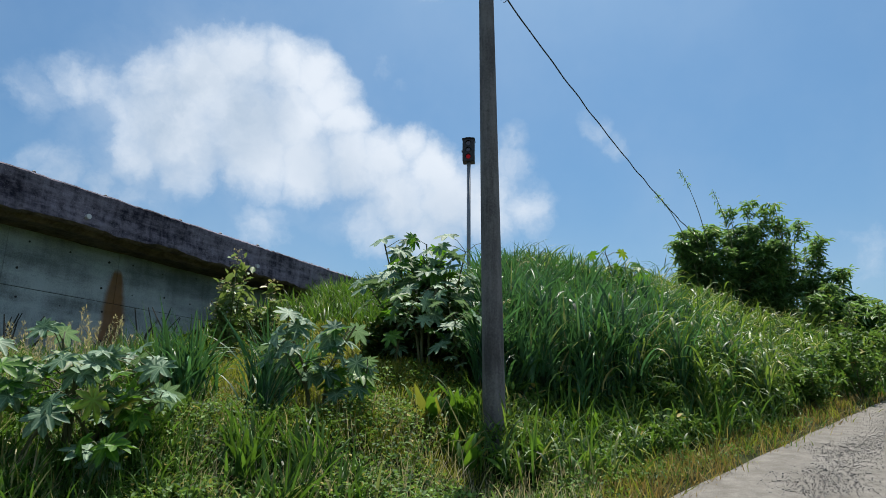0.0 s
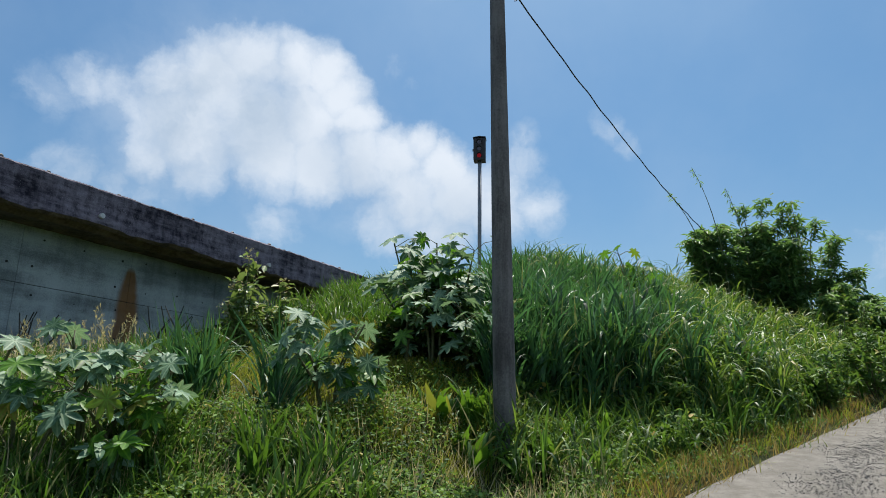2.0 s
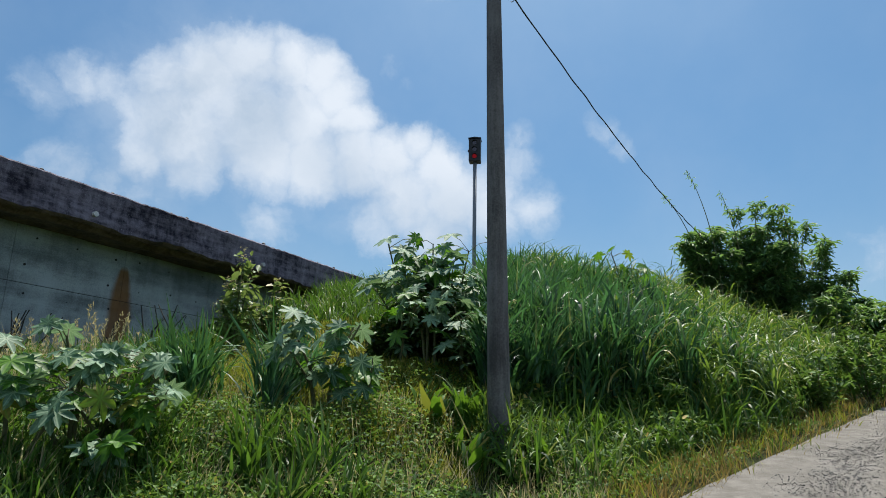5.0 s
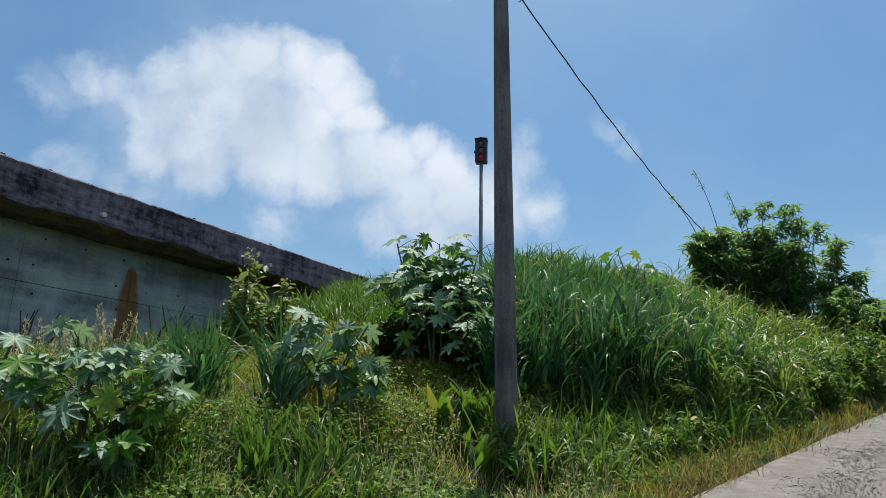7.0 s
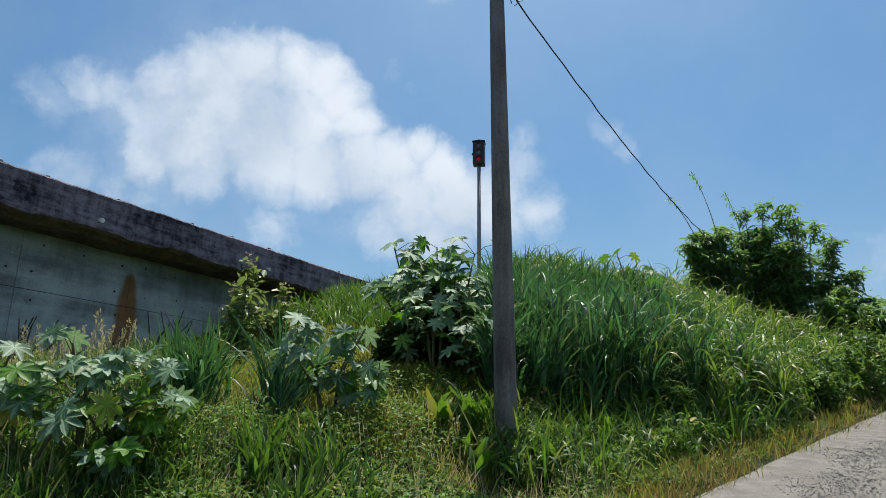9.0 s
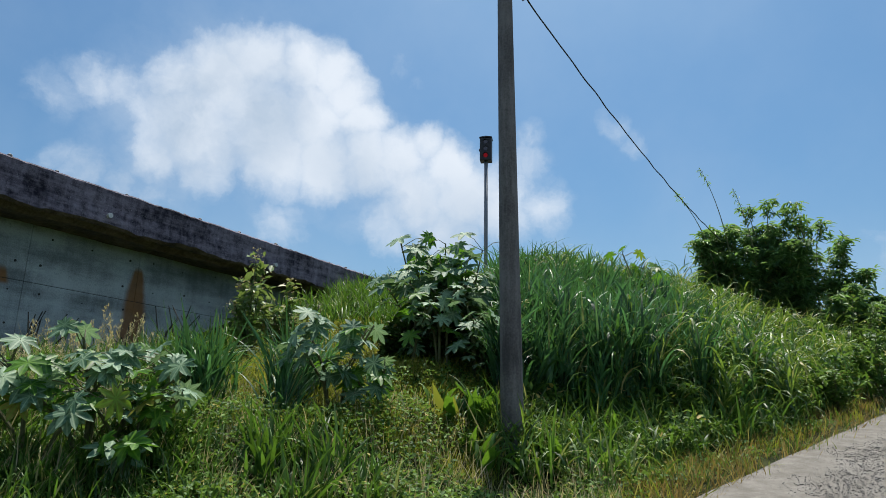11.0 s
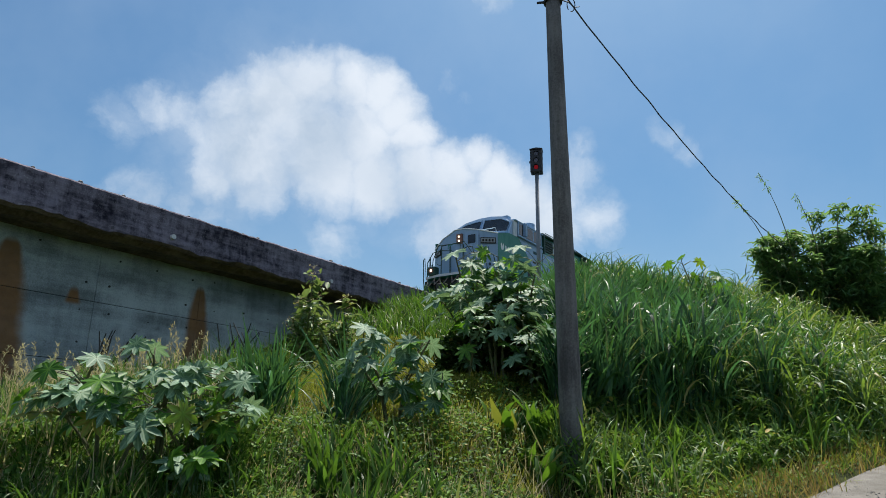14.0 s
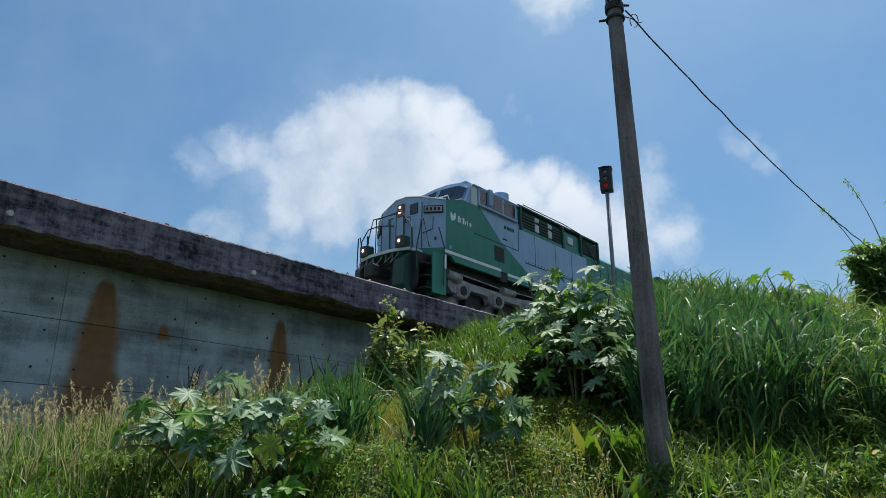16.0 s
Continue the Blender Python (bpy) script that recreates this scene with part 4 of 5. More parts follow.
    for x, w, h in ((-2.0, 0.3, 0.1), (-2.7, 0.16, 0.14), (-3.1, 0.3, 0.08)):
        part("roof_fitting", box(bmesh.new(), x - w, x, 0.7, 1.15, 4.45, 4.52 + h, 0.03), M_GREY, cab)
    bm = disc(bmesh.new(), (-4.2, 0.95, 4.6), (0, 0, 1), 0.33, 0.42, 20)
    part("roof_vent", bm, M_GREY, cab)
    part("horn", tube(bmesh.new(), [(-3.6, 0.1, 4.74), (-3.3, 0.1, 4.76)], 0.03, 0.06, 10), M_DARK, cab)
    part("nose_rail", tube(bmesh.new(), [(-1.3, 1.0, 3.7), (-1.2, 1.0, 3.86), (-1.2, -1.0, 3.86), (-1.3, -1.0, 3.7)], 0.018, 0.018, 6), M_WHITE, cab)
    # upper hood with its louvres
    bm = bmesh.new()
    prism(bm, [(1.5, 3.3), (1.5, 4.2), (1.38, 4.36), (-1.38, 4.36), (-1.5, 4.2), (-1.5, 3.3)], -10.4, -4.5, "x")
    hood = part("upper_hood", bm, M_GREEN, loco)
    for y in (1, -1):
        o0, o1 = sorted((1.49 * y, 1.55 * y))
        part("hood_rail", box(bmesh.new(), -10.4, -4.5, *sorted((1.36 * y, 1.56 * y)), 4.34, 4.41, 0.01), M_FRAME, hood)
        part("hood_band", box(bmesh.new(), -10.4, -4.5, o0, o1, 3.44, 3.56, 0.01), M_GREEN, hood)
        part("louvre_well", box(bmesh.new(), -7.4, -4.62, *sorted((1.49 * y, 1.51 * y)), 3.58, 4.2), M_DARK, hood)
        for x0, x1 in ((-5.55, -4.64), (-6.45, -5.85), (-7.36, -6.75)):
            for k in range(5):
                part("louvre", box(bmesh.new(), x0, x1, o0, o1, 3.62 + 0.115 * k, 3.665 + 0.115 * k, 0.005), M_FRAME, hood)
        for x0 in (-5.84, -6.74):
            part("vent_plate", box(bmesh.new(), x0, x0 + 0.26, o0, o1, 3.62, 3.92, 0.01), M_WHITE2, hood, "pale vent plate")
            part("vent_plate", box(bmesh.new(), x0, x0 + 0.26, o0, o1, 4.02, 4.18, 0.01), M_WHITE2, hood, "pale vent plate")
        for x in (-4.6, -7.5, -8.9, -10.3):
            part("hood_post", box(bmesh.new(), x - 0.06, x + 0.06, *sorted((1.49 * y, 1.6 * y)), 3.44, 4.36, 0.01), M_FRAME, hood)
        part("grille", box(bmesh.new(), -10.2, -9.1, o0, o1, 3.62, 4.2, 0.02), M_DARK, hood, "dark radiator grille")
        part("hood_plate", box(bmesh.new(), -8.3, -7.9, o0, o1, 3.75, 4.05, 0.01), M_WHITE2, hood)
        part("brace", tube(bmesh.new(), [(-9.0, 1.58 * y, 4.3), (-10.3, 1.6 * y, 3.1)], 0.02, 0.02, 6), M_FRAME, hood)
        part("brace", tube(bmesh.new(), [(-8.9, 1.58 * y, 4.38), (-7.6, 1.55 * y, 4.48), (-4.8, 1.55 * y, 4.46)], 0.018, 0.018, 6), M_FRAME, hood)
    # engine hood and rear radiator
    bm = bmesh.new()
    prism(bm, [(1.15, 1.5), (1.15, 3.9), (1.0, 4.06), (-1.0, 4.06), (-1.15, 3.9), (-1.15, 1.5)], -17.0, -10.4, "x")
    eng = part("engine_hood", bm, M_GREEN, loco)
    for y in (1, -1):
        for k in range(9):
            part("hood_door", box(bmesh.new(), -16.9 + 0.72 * k, -16.24 + 0.72 * k, *sorted((1.14 * y, 1.17 * y)), 1.75, 3.75, 0.01), M_GREEN, eng)
        for k in range(6):
            part("stanchion", tube(bmesh.new(), [(-11 - 1.6 * k, 1.5 * y, 1.6), (-11 - 1.6 * k, 1.5 * y, 2.7)], 0.018, 0.018, 6), M_WHITE, loco)
        part("handrail", tube(bmesh.new(), [(-10.5, 1.5 * y, 2.7), (-20.5, 1.5 * y, 2.7)], 0.018, 0.018, 6), M_WHITE, loco)
    bm = bmesh.new()
    prism(bm, [(1.15, 1.5), (1.15, 3.4), (1.5, 3.55), (1.5, 4.2), (1.3, 4.36), (-1.3, 4.36), (-1.5, 4.2), (-1.5, 3.55), (-1.15, 3.4), (-1.15, 1.5)], -20.4, -17.0, "x")
    part("radiator", bm, M_FRAME, loco)
    part("walkway", box(bmesh.new(), -20.8, -10.4, -1.52, 1.52, 1.45, 1.58), M_DARK, loco)
    part("fuel_tank", box(bmesh.new(), -13.6, -7.4, -1.35, 1.35, 0.35, 1.12, 0.12), M_DARK, loco)
    # trucks: frames, suspension, wheels
    axles = []
    for x in (-1.45, -3.3, -5.15, -15.65, -17.5, -19.35):
        axles.append(x)
    for c in (-3.3, -17.5):
        for y in (1, -1):
            a, b = sorted((1.14 * y, 1.36 * y))
            bm = bmesh.new()
            prism(bm, [(c + 2.45, 1.0), (c + 2.5, 0.62), (c + 2.3, 0.45), (c + 1.55, 0.42), (c + 1.35, 0.66), (c + 0.5, 0.66), (c + 0.35, 0.42), (c - 0.35, 0.42), (c - 0.5, 0.66), (c - 1.35, 0.66), (c - 1.55, 0.42), (c - 2.3, 0.45), (c - 2.5, 0.62), (c - 2.45, 1.0), (c - 1.4, 0.9), (c + 1.4, 0.9)], a, b)
            tr = part("truck_frame", bm, M_TRUCK, loco, "dusty grey cast truck frame")
            for k in (1.85, 0, -1.85):
                part("axle_box", box(bmesh.new(), c + k - 0.24, c + k + 0.24, *sorted((1.2 * y, 1.45 * y)), 0.32, 0.78, 0.05), M_TRUCK, tr)
                part("bearing_cap", disc(bmesh.new(), (c + k, 1.46 * y, 0.55), (0, 1, 0), 0.15, 0.06, 16), M_DARK, tr)
                for dx in (-0.36, 0.36):
                    for j in range(4):
                        part("spring_coil", disc(bmesh.new(), (c + k + dx, 1.3 * y, 0.5 + 0.08 * j), (0, 0, 1), 0.09, 0.045, 12), M_TRUCK, tr)
            part("brake_cylinder", tube(bmesh.new(), [(c + 2.62, 1.4 * y, 0.98), (c + 2.0, 1.4 * y, 0.9)], 0.14, 0.16, 16), M_TRUCK, tr, "pale dusty brake cylinder")
            part("brake_cylinder", tube(bmesh.new(), [(c - 0.3, 1.38 * y, 1.0), (c - 1.0, 1.38 * y, 1.0)], 0.12, 0.12, 16), M_TRUCK, tr)
            part("brake_pipe", tube(bmesh.new(), [(c + 2.2, 1.42 * y, 1.08), (c, 1.42 * y, 1.02), (c - 2.3, 1.42 * y, 1.08)], 0.022, 0.022, 6), M_TRUCK, tr)
    for c in (-3.3, -17.5):
        part("truck_core", box(bmesh.new(), c - 2.35, c + 2.35, -0.62, 0.62, 0.12, 1.05, 0.05), M_DARK, loco)
        for y in (1, -1):
            for k in (0.92, -0.92):
                part("brake_rigging", box(bmesh.new(), c + k - 0.42, c + k + 0.42, *sorted((0.66 * y, 1.1 * y)), 0.12, 0.7, 0.04), M_DARK, loco)
    wheels = []
    for x in axles:
        bm = bmesh.new()
        for y in (-0.8, 0.8):
            tube(bm, [(0, y - 0.07, 0), (0, y - 0.03, 0), (0, y - 0.03, 0), (0, y + 0.07, 0)], 0.52, 0.52, 32)
            disc(bm, (0, y * 0.93, 0), (0, 1, 0), 0.55, 0.03, 32)
        tube(bm, [(0, -1.1, 0), (0, 1.1, 0)], 0.09, 0.09, 12)
        wh = part("wheelset", bm, M_STEEL, loco, "worn steel wheelset")
        wh.location = (x, 0, 0.52)
        wheels.append((wh, x))
    return loco, wheels


M_HOSE = surface("dusty_hose", (0.12, 0.1, 0.085), (0.32, 0.28, 0.24), rough=0.8)
M_RUST = surface("reddish_brown_metal", (0.16, 0.07, 0.05), (0.34, 0.17, 0.12), rough=0.6)
M_BOARD = surface("number_board_face", (0.22, 0.24, 0.26), (0.34, 0.36, 0.38), rough=0.5)
M_GLASS = surface("dark_window_glass", (0.012, 0.016, 0.022), (0.03, 0.036, 0.045), rough=0.14, spec=0.5, bump=0.0)
M_WHITE2 = paint("pale_grey_paint", (0.5, 0.53, 0.56), dirt=0.4)
LOCO, WHEELS = build_loco()


# ======== vegetation ========
def polar(az, r):
    a = np.radians(az)
    return r * np.sin(a), r * np.cos(a)


def ribbons(name, base, heading, length, width, lean, bend, mat, segs=4, label="", category="", kind="stuff", parent=None, sag=0.0):
    """Grass blades: curved tapering ribbons."""
    n = len(base)
    u = np.linspace(0, 1, segs + 1)
    th = lean[:, None] + bend[:, None] * u[None, :] ** 1.4
    step = length[:, None] / segs
    hx = np.concatenate([np.zeros((n, 1)), np.cumsum(np.sin(th[:, 1:]) * step, 1)], 1)
    hz = np.concatenate([np.zeros((n, 1)), np.cumsum(np.cos(th[:, 1:]) * step, 1)], 1)
    c, s = np.cos(heading)[:, None], np.sin(heading)[:, None]
    mid = np.stack([base[:, 0:1] + hx * c, base[:, 1:2] + hx * s, base[:, 2:3] + hz], -1)
    prof = np.where(u < 0.3, 0.6 + 1.33 * u, 1.0) * np.clip(1.06 - u ** 2.2, 0.06, 1)
    tw = RNG.uniform(-0.7, 0.7, n)
    ang = (heading + tw)[:, None] + RNG.normal(0, 1.1, n)[:, None] * u[None, :]
    side = np.stack([-np.sin(ang), np.cos(ang), np.repeat(RNG.uniform(-0.4, 0.4, n)[:, None], segs + 1, 1)], -1) * (0.5 * width[:, None] * prof[None, :])[:, :, None]
    v = np.stack([mid - side, mid + side], 2).reshape(-1, 3)
    k = (np.arange(n)[:, None] * (segs + 1) * 2 + np.arange(segs)[None, :] * 2).ravel()
    ob = arrays(name, v, np.stack([k, k + 1, k + 3, k + 2], -1), mat, parent, label, kind, category)
    ob.data.shade_smooth()
    return ob


def leaflets(name, pos, size, mat, aspect=0.5, up=0.6, label="", category="", kind="stuff", parent=None, droop=0.0):
    """Many small leaves: folded diamonds of six points."""
    n = len(pos)
    az, tilt = RNG.uniform(0, 2 * np.pi, n), RNG.normal(0.25, up, n) - droop
    d = np.stack([np.cos(az) * np.cos(tilt), np.sin(az) * np.cos(tilt), np.sin(tilt)], -1)
    s = np.stack([-np.sin(az), np.cos(az), RNG.uniform(-0.5, 0.5, n)], -1)
    s /= np.linalg.norm(s, axis=1)[:, None]
    nn = np.cross(d, s)
    L, W = size[:, None], size[:, None] * aspect * 0.5
    p0, p3 = pos, pos + d * L - nn * L * 0.12
    m1, m2 = pos + d * L * 0.3, pos + d * L * 0.65
    v = np.stack([p0, m1 - s * W + nn * W * 0.3, m2 - s * W * 0.85 + nn * W * 0.2, p3, m2 + s * W * 0.85 + nn * W * 0.2, m1 + s * W + nn * W * 0.3], 1).reshape(-1, 3)
    k = np.arange(n) * 6
    q = np.concatenate([np.stack([k, k + 1, k + 2, k + 3], -1), np.stack([k, k + 3, k + 4, k + 5], -1)])
    return arrays(name, v, q, mat, parent, label, kind, category)


RNG = np.random.default_rng(11)


def sprinkle(n, az0, az1, r0, r1, power=1.0):
    """Places by bearing and distance from the road's middle, thinner with distance."""
    az = RNG.uniform(az0, az1, n)
    r = (RNG.uniform(r0 ** power, r1 ** power, n)) ** (1 / power)
    x, y = polar(az, r)
    return az, r, x, y


def swell(x, y, k=0.0):
    """Slow change of a stand's height over the plan, 0 to 1."""
    return 0.5 + 0.25 * np.sin(1.9 * x + 0.7 * y + k) + 0.25 * np.sin(2.6 * y - 1.3 * x + 2 * k)


def grass_field(name, n_clumps, per, az0, az1, r0, r1, height, mat, label, width=0.012, keep=None, spread=0.16, lean=0.22, bend=1.1, segs=4, power=1.0, category="grass", climb=0.0, mounds=0.0):
    az, r, x, y = sprinkle(n_clumps, az0, az1, r0, r1, power)
    ok = road_side(x, y) > RNG.uniform(-0.12, 0.15, n_clumps)
    if keep is not None:
        ok &= keep(az, r, x, y)
    az, r, x, y = az[ok], r[ok], x[ok], y[ok]
    m = len(x)
    tone = RNG.uniform(0.78, 1.12, m) * (1.0 + mounds * (swell(x, y, 5) - 0.55))
    h = (height(az, r) if callable(height) else np.full(m, height)) * tone
    i = np.repeat(np.arange(m), per)
    bx, by = x[i] + RNG.normal(0, spread, m * per), y[i] + RNG.normal(0, spread, m * per)
    b = np.stack([bx, by, ground(bx, by) - 0.03], -1)
    k = len(b)
    up = RNG.uniform(0, 1, k) * climb
    b[:, 2] += up * h[i]
    head = np.repeat(RNG.uniform(0, 2 * np.pi, m), per) + RNG.normal(0, 1.1, k)
    return ribbons(name, b, head, h[i] * RNG.uniform(0.55, 1.12, k) * (1 - 0.72 * up), width * RNG.uniform(0.6, 1.4, k) * (0.8 + 0.02 * r[i]), np.abs(RNG.normal(0, lean, k)) * (1 + up), np.abs(RNG.normal(bend * 0.6, bend * 0.5, k)), mat, segs, label, category)


def reed_stand(name, n_clumps, stems, leaves, az0, az1, r0, r1, height, mat, label, keep, width=0.03, blade=0.65, lean=0.45, bend=2.0, spread=0.14):
    """Cane-like grass: upright stems in clumps, each with long blades that leave it in turn and arch over."""
    az, r, x, y = sprinkle(n_clumps, az0, az1, r0, r1)
    ok = keep(az, r, x, y)
    az, r, x, y = az[ok], r[ok], x[ok], y[ok]
    h = height(az, r) * RNG.uniform(0.62, 1.12, len(x)) * (0.82 + 0.36 * swell(x, y, 5))
    i = np.repeat(np.arange(len(x)), stems)
    k = len(i)
    sx, sy = x[i] + RNG.normal(0, spread, k), y[i] + RNG.normal(0, spread, k)
    sh, tilt, way = h[i] * RNG.uniform(0.7, 1.05, k), np.abs(RNG.normal(0, 0.12, k)), RNG.uniform(0, 2 * np.pi, k)
    root = np.stack([sx, sy, ground(sx, sy) - 0.04], -1)
    ribbons(name + "_stems", root, way, sh, np.full(k, 0.009), tilt, np.full(k, 0.1), mat, 3, "upright stems of the cane-like grass", "grass")
    j = np.repeat(np.arange(k), leaves)
    u = np.tile((np.arange(leaves) + 0.5) / leaves, k) * 0.85 + 0.12 + RNG.uniform(-0.05, 0.05, len(j))
    out = np.sin(tilt[j]) * sh[j] * u
    base = root[j] + np.stack([out * np.cos(way[j]), out * np.sin(way[j]), np.cos(tilt[j]) * sh[j] * u], -1)
    head = way[j] + np.tile(np.arange(leaves) * np.pi, k) + RNG.normal(0, 0.7, len(j))
    long = blade * RNG.uniform(0.55, 1.2, len(j)) * (1.05 - 0.35 * np.abs(u - 0.55))
    ribbons(name, base, head, long, width * RNG.uniform(0.6, 1.3, len(j)), np.abs(RNG.normal(lean * 0.7, lean * 0.4, len(j))), np.abs(RNG.normal(bend, bend * 0.4, len(j))), mat, 6, label, "grass")


def no_path(az, r, x, y):
    """Leaves the open grassy strip between the bushes free."""
    return ~((az > -21) & (az < -9) & (r > 7.2) & (r < 13.5))


# bright green copy of the castor leaf, coloured as if lit from behind
M_CASTOR_BACKLIT = foliage("backlit_castor_leaf", (0.02, 0.09, 0.01), (0.13, 0.3, 0.03), (0.32, 0.264, 0.048), 0.08, rough=0.5, spec=0.35, through_light=0.4, veins=True)
M_BANK = foliage("bank_grass_leaf", (0.005, 0.032, 0.008), (0.115, 0.275, 0.06), (0.36, 0.32, 0.13), 0.05, rough=0.48, spec=0.35, through_light=0.28)
# leaf tones darkened to hold the shade beneath the castor crowns
M_SHADE_TANGLE = foliage("painted_shade_leaf", (0.012, 0.035, 0.008), (0.08, 0.14, 0.03), (0.25, 0.18, 0.06), 0.05, rough=0.55, spec=0.25, through_light=0.2)
M_STRAW = foliage("straw_blade", (0.14, 0.1, 0.03), (0.36, 0.27, 0.11), rough=0.7, spec=0.15, through_light=0.3)
M_WILT = foliage("light_arching_grass", (0.02, 0.07, 0.012), (0.225, 0.35, 0.065), (0.42, 0.36, 0.15), 0.1, rough=0.48, spec=0.35, through_light=0.35)


# ---- castor plants ----
def castor_leaf_mesh(seed):
    rng = random.Random(seed)
    bm = bmesh.new()
    c = bm.verts.new((0, 0, 0))
    lobes = 8
    ring = []
    for k in range(lobes):
        a = radians(-160 + 320 * k / (lobes - 1))
        length = (1.0 - 0.42 * (abs(a) / math.pi) ** 1.5) * rng.uniform(0.92, 1.06)
        da = radians(320 / (lobes - 1)) / 2
        drop = rng.uniform(0.05, 0.2)

        def at(r, ang, fold=0.0):
            return bm.verts.new((r * math.cos(ang), r * math.sin(ang), fold - drop * r * r + 0.03 * math.sin(9 * ang)))
        tip, left, right, mid = at(length, a), at(length * 0.6, a - da * 0.78, 0.05), at(length * 0.6, a + da * 0.78, 0.05), at(length * 0.55, a, -0.012)
        l2, r2 = at(length * 0.79, a - da * 0.42, 0.03), at(length * 0.81, a + da * 0.42, 0.03)
        ring.append((tip, left, right, mid, l2, r2, a, da, drop))
    notches = [bm.verts.new((0.38 * math.cos(r[6] - r[7]), 0.38 * math.sin(r[6] - r[7]), 0.035)) for r in ring]
    notches.append(bm.verts.new((0.2 * math.cos(ring[-1][6] + ring[-1][7] * 0.8), 0.2 * math.sin(ring[-1][6] + ring[-1][7] * 0.8), 0.03)))
    for k, (tip, left, right, mid, l2, r2, a, da, drop) in enumerate(ring):
        for f in ((c, notches[k], left, mid), (c, mid, right, notches[k + 1]), (mid, left, l2, tip), (mid, tip, r2, right)):
            bm.faces.new(f)
    bm.normal_update()
    me = bpy.data.meshes.new("castor_leaf")
    bm.to_mesh(me)
    bm.free()
    me.materials.append(M_CASTOR if seed < 5 else M_CASTOR_BACKLIT)
    me.shade_smooth()
    return me


LEAVES = [castor_leaf_mesh(k) for k in range(7)]


CASTORS = []


def castor(az, r, height, spread, leaves, size, seed, label="castor plant with broad palmate leaves among tall grass", bare=0.25, backlit=0.28):
    """A castor plant: branching stems, petioles and palmate leaves, most of them turned up to the light."""
    rng = random.Random(seed)
    x, y = (float(v) for v in polar(az, r))
    g = float(ground(x, y)) - 0.05
    plant = thing("castor_plant", label, "plant", "castor plants", at=pose(x, y, g))
    bm = bmesh.new()
    stems = []
    for k in range(max(3, leaves // 7)):
        a = rng.uniform(0, 2 * math.pi)
        out = spread * rng.uniform(0.15, 0.85)
        h = height * rng.uniform(0.6, 0.98)
        top = Vector((out * math.cos(a), out * math.sin(a), h))
        pts = [Vector((0.06 * math.cos(a), 0.06 * math.sin(a), 0)), Vector((top.x * 0.35, top.y * 0.35, h * 0.5)), Vector((top.x * 0.75, top.y * 0.75, h * 0.82)), top]
        tube(bm, pts, 0.02, 0.009, 6)
        stems.append(pts)
    for k in range(leaves):
        pts = rng.choice(stems)
        u = rng.uniform(bare, 1.0) ** 0.8 * 3
        j = min(2, int(u))
        p = pts[j].lerp(pts[j + 1], u - j)
        a = rng.uniform(0, 2 * math.pi) if rng.random() < 0.22 else -math.pi / 2 + rng.gauss(0, 0.8)
        reach = rng.uniform(0.5, 1.1) * spread * 0.42
        tip = p + Vector((math.cos(a) * reach, math.sin(a) * reach, rng.uniform(-0.05, 0.22) * spread))
        if tip.z > height * 1.05:
            tip.z = height * rng.uniform(0.95, 1.05)
        tube(bm, [p, p.lerp(tip, 0.5) + Vector((0, 0, 0.05)), tip], 0.006, 0.004, 4)
        lf = new("leaf", rng.choice(LEAVES[5:] if rng.random() < backlit else LEAVES[:5]))
        lf.parent = plant
        s = size * rng.uniform(0.62, 1.15)
        lf.matrix_local = Matrix.Translation(tip) @ Euler((rng.gauss(0, 0.32), rng.gauss(0.6, 0.34), a)).to_matrix().to_4x4() @ Matrix.Diagonal((s, s, s, 1))
    part("stem", bm, M_BARK, plant)
    CASTORS.append((plant, rng.uniform(0, 6)))
    return plant


# ---- dock-like broad leaves by the pole ----
def dock_leaf_mesh(seed):
    rng = random.Random(seed)
    bm = bmesh.new()
    rows, bend = [], rng.uniform(0.3, 0.9)
    for k in range(8):
        u = k / 7
        w = 0.15 * math.sin(math.pi * min(1, 0.08 + 0.92 * u ** 0.75)) + 0.004
        th = bend * u * u
        z, x = u * math.cos(th * 0.5), u * math.sin(th * 0.6) * 0.8
        wave = 0.02 * math.sin(u * 14 + seed)
        rows.append([bm.verts.new((x + wave + 0.035, -w, z)), bm.verts.new((x, 0, z)), bm.verts.new((x - wave + 0.035, w, z))])
    for q, w in zip(rows, rows[1:]):
        for j in (0, 1):
            bm.faces.new((q[j], q[j + 1], w[j + 1], w[j]))
    me = bpy.data.meshes.new("dock_leaf")
    bm.to_mesh(me)
    bm.free()
    me.materials.append(M_DOCK)
    me.shade_smooth()
    return me


DOCKS = [dock_leaf_mesh(k) for k in range(4)]


def dock(az, r, height, count, seed, label="clump of upright broad yellow-green dock leaves"):
    rng = random.Random(seed)
    x, y = (float(v) for v in polar(az, r))
    plant = thing("dock_plant", label, "plant", "dock plants", at=pose(x, y, float(ground(x, y)) - 0.04))
    for k in range(count):
        lf = new("leaf", rng.choice(DOCKS))
        lf.parent = plant
        s = height * rng.uniform(0.6, 1.1)
        lf.matrix_local = Matrix.Translation((rng.uniform(-.08, .08), rng.uniform(-.08, .08), 0)) @ Euler((rng.gauss(0, 0.22), rng.uniform(0.05, 0.6), rng.uniform(0, 6.28))).to_matrix().to_4x4() @ Matrix.Diagonal((s, s * 0.9, s, 1))
    bm = bmesh.new()
    tube(bm, [(0, 0, -0.05), (0, 0, 0.12)], 0.03, 0.02, 8)
    part("crown", bm, M_BARK, plant)
    return plant


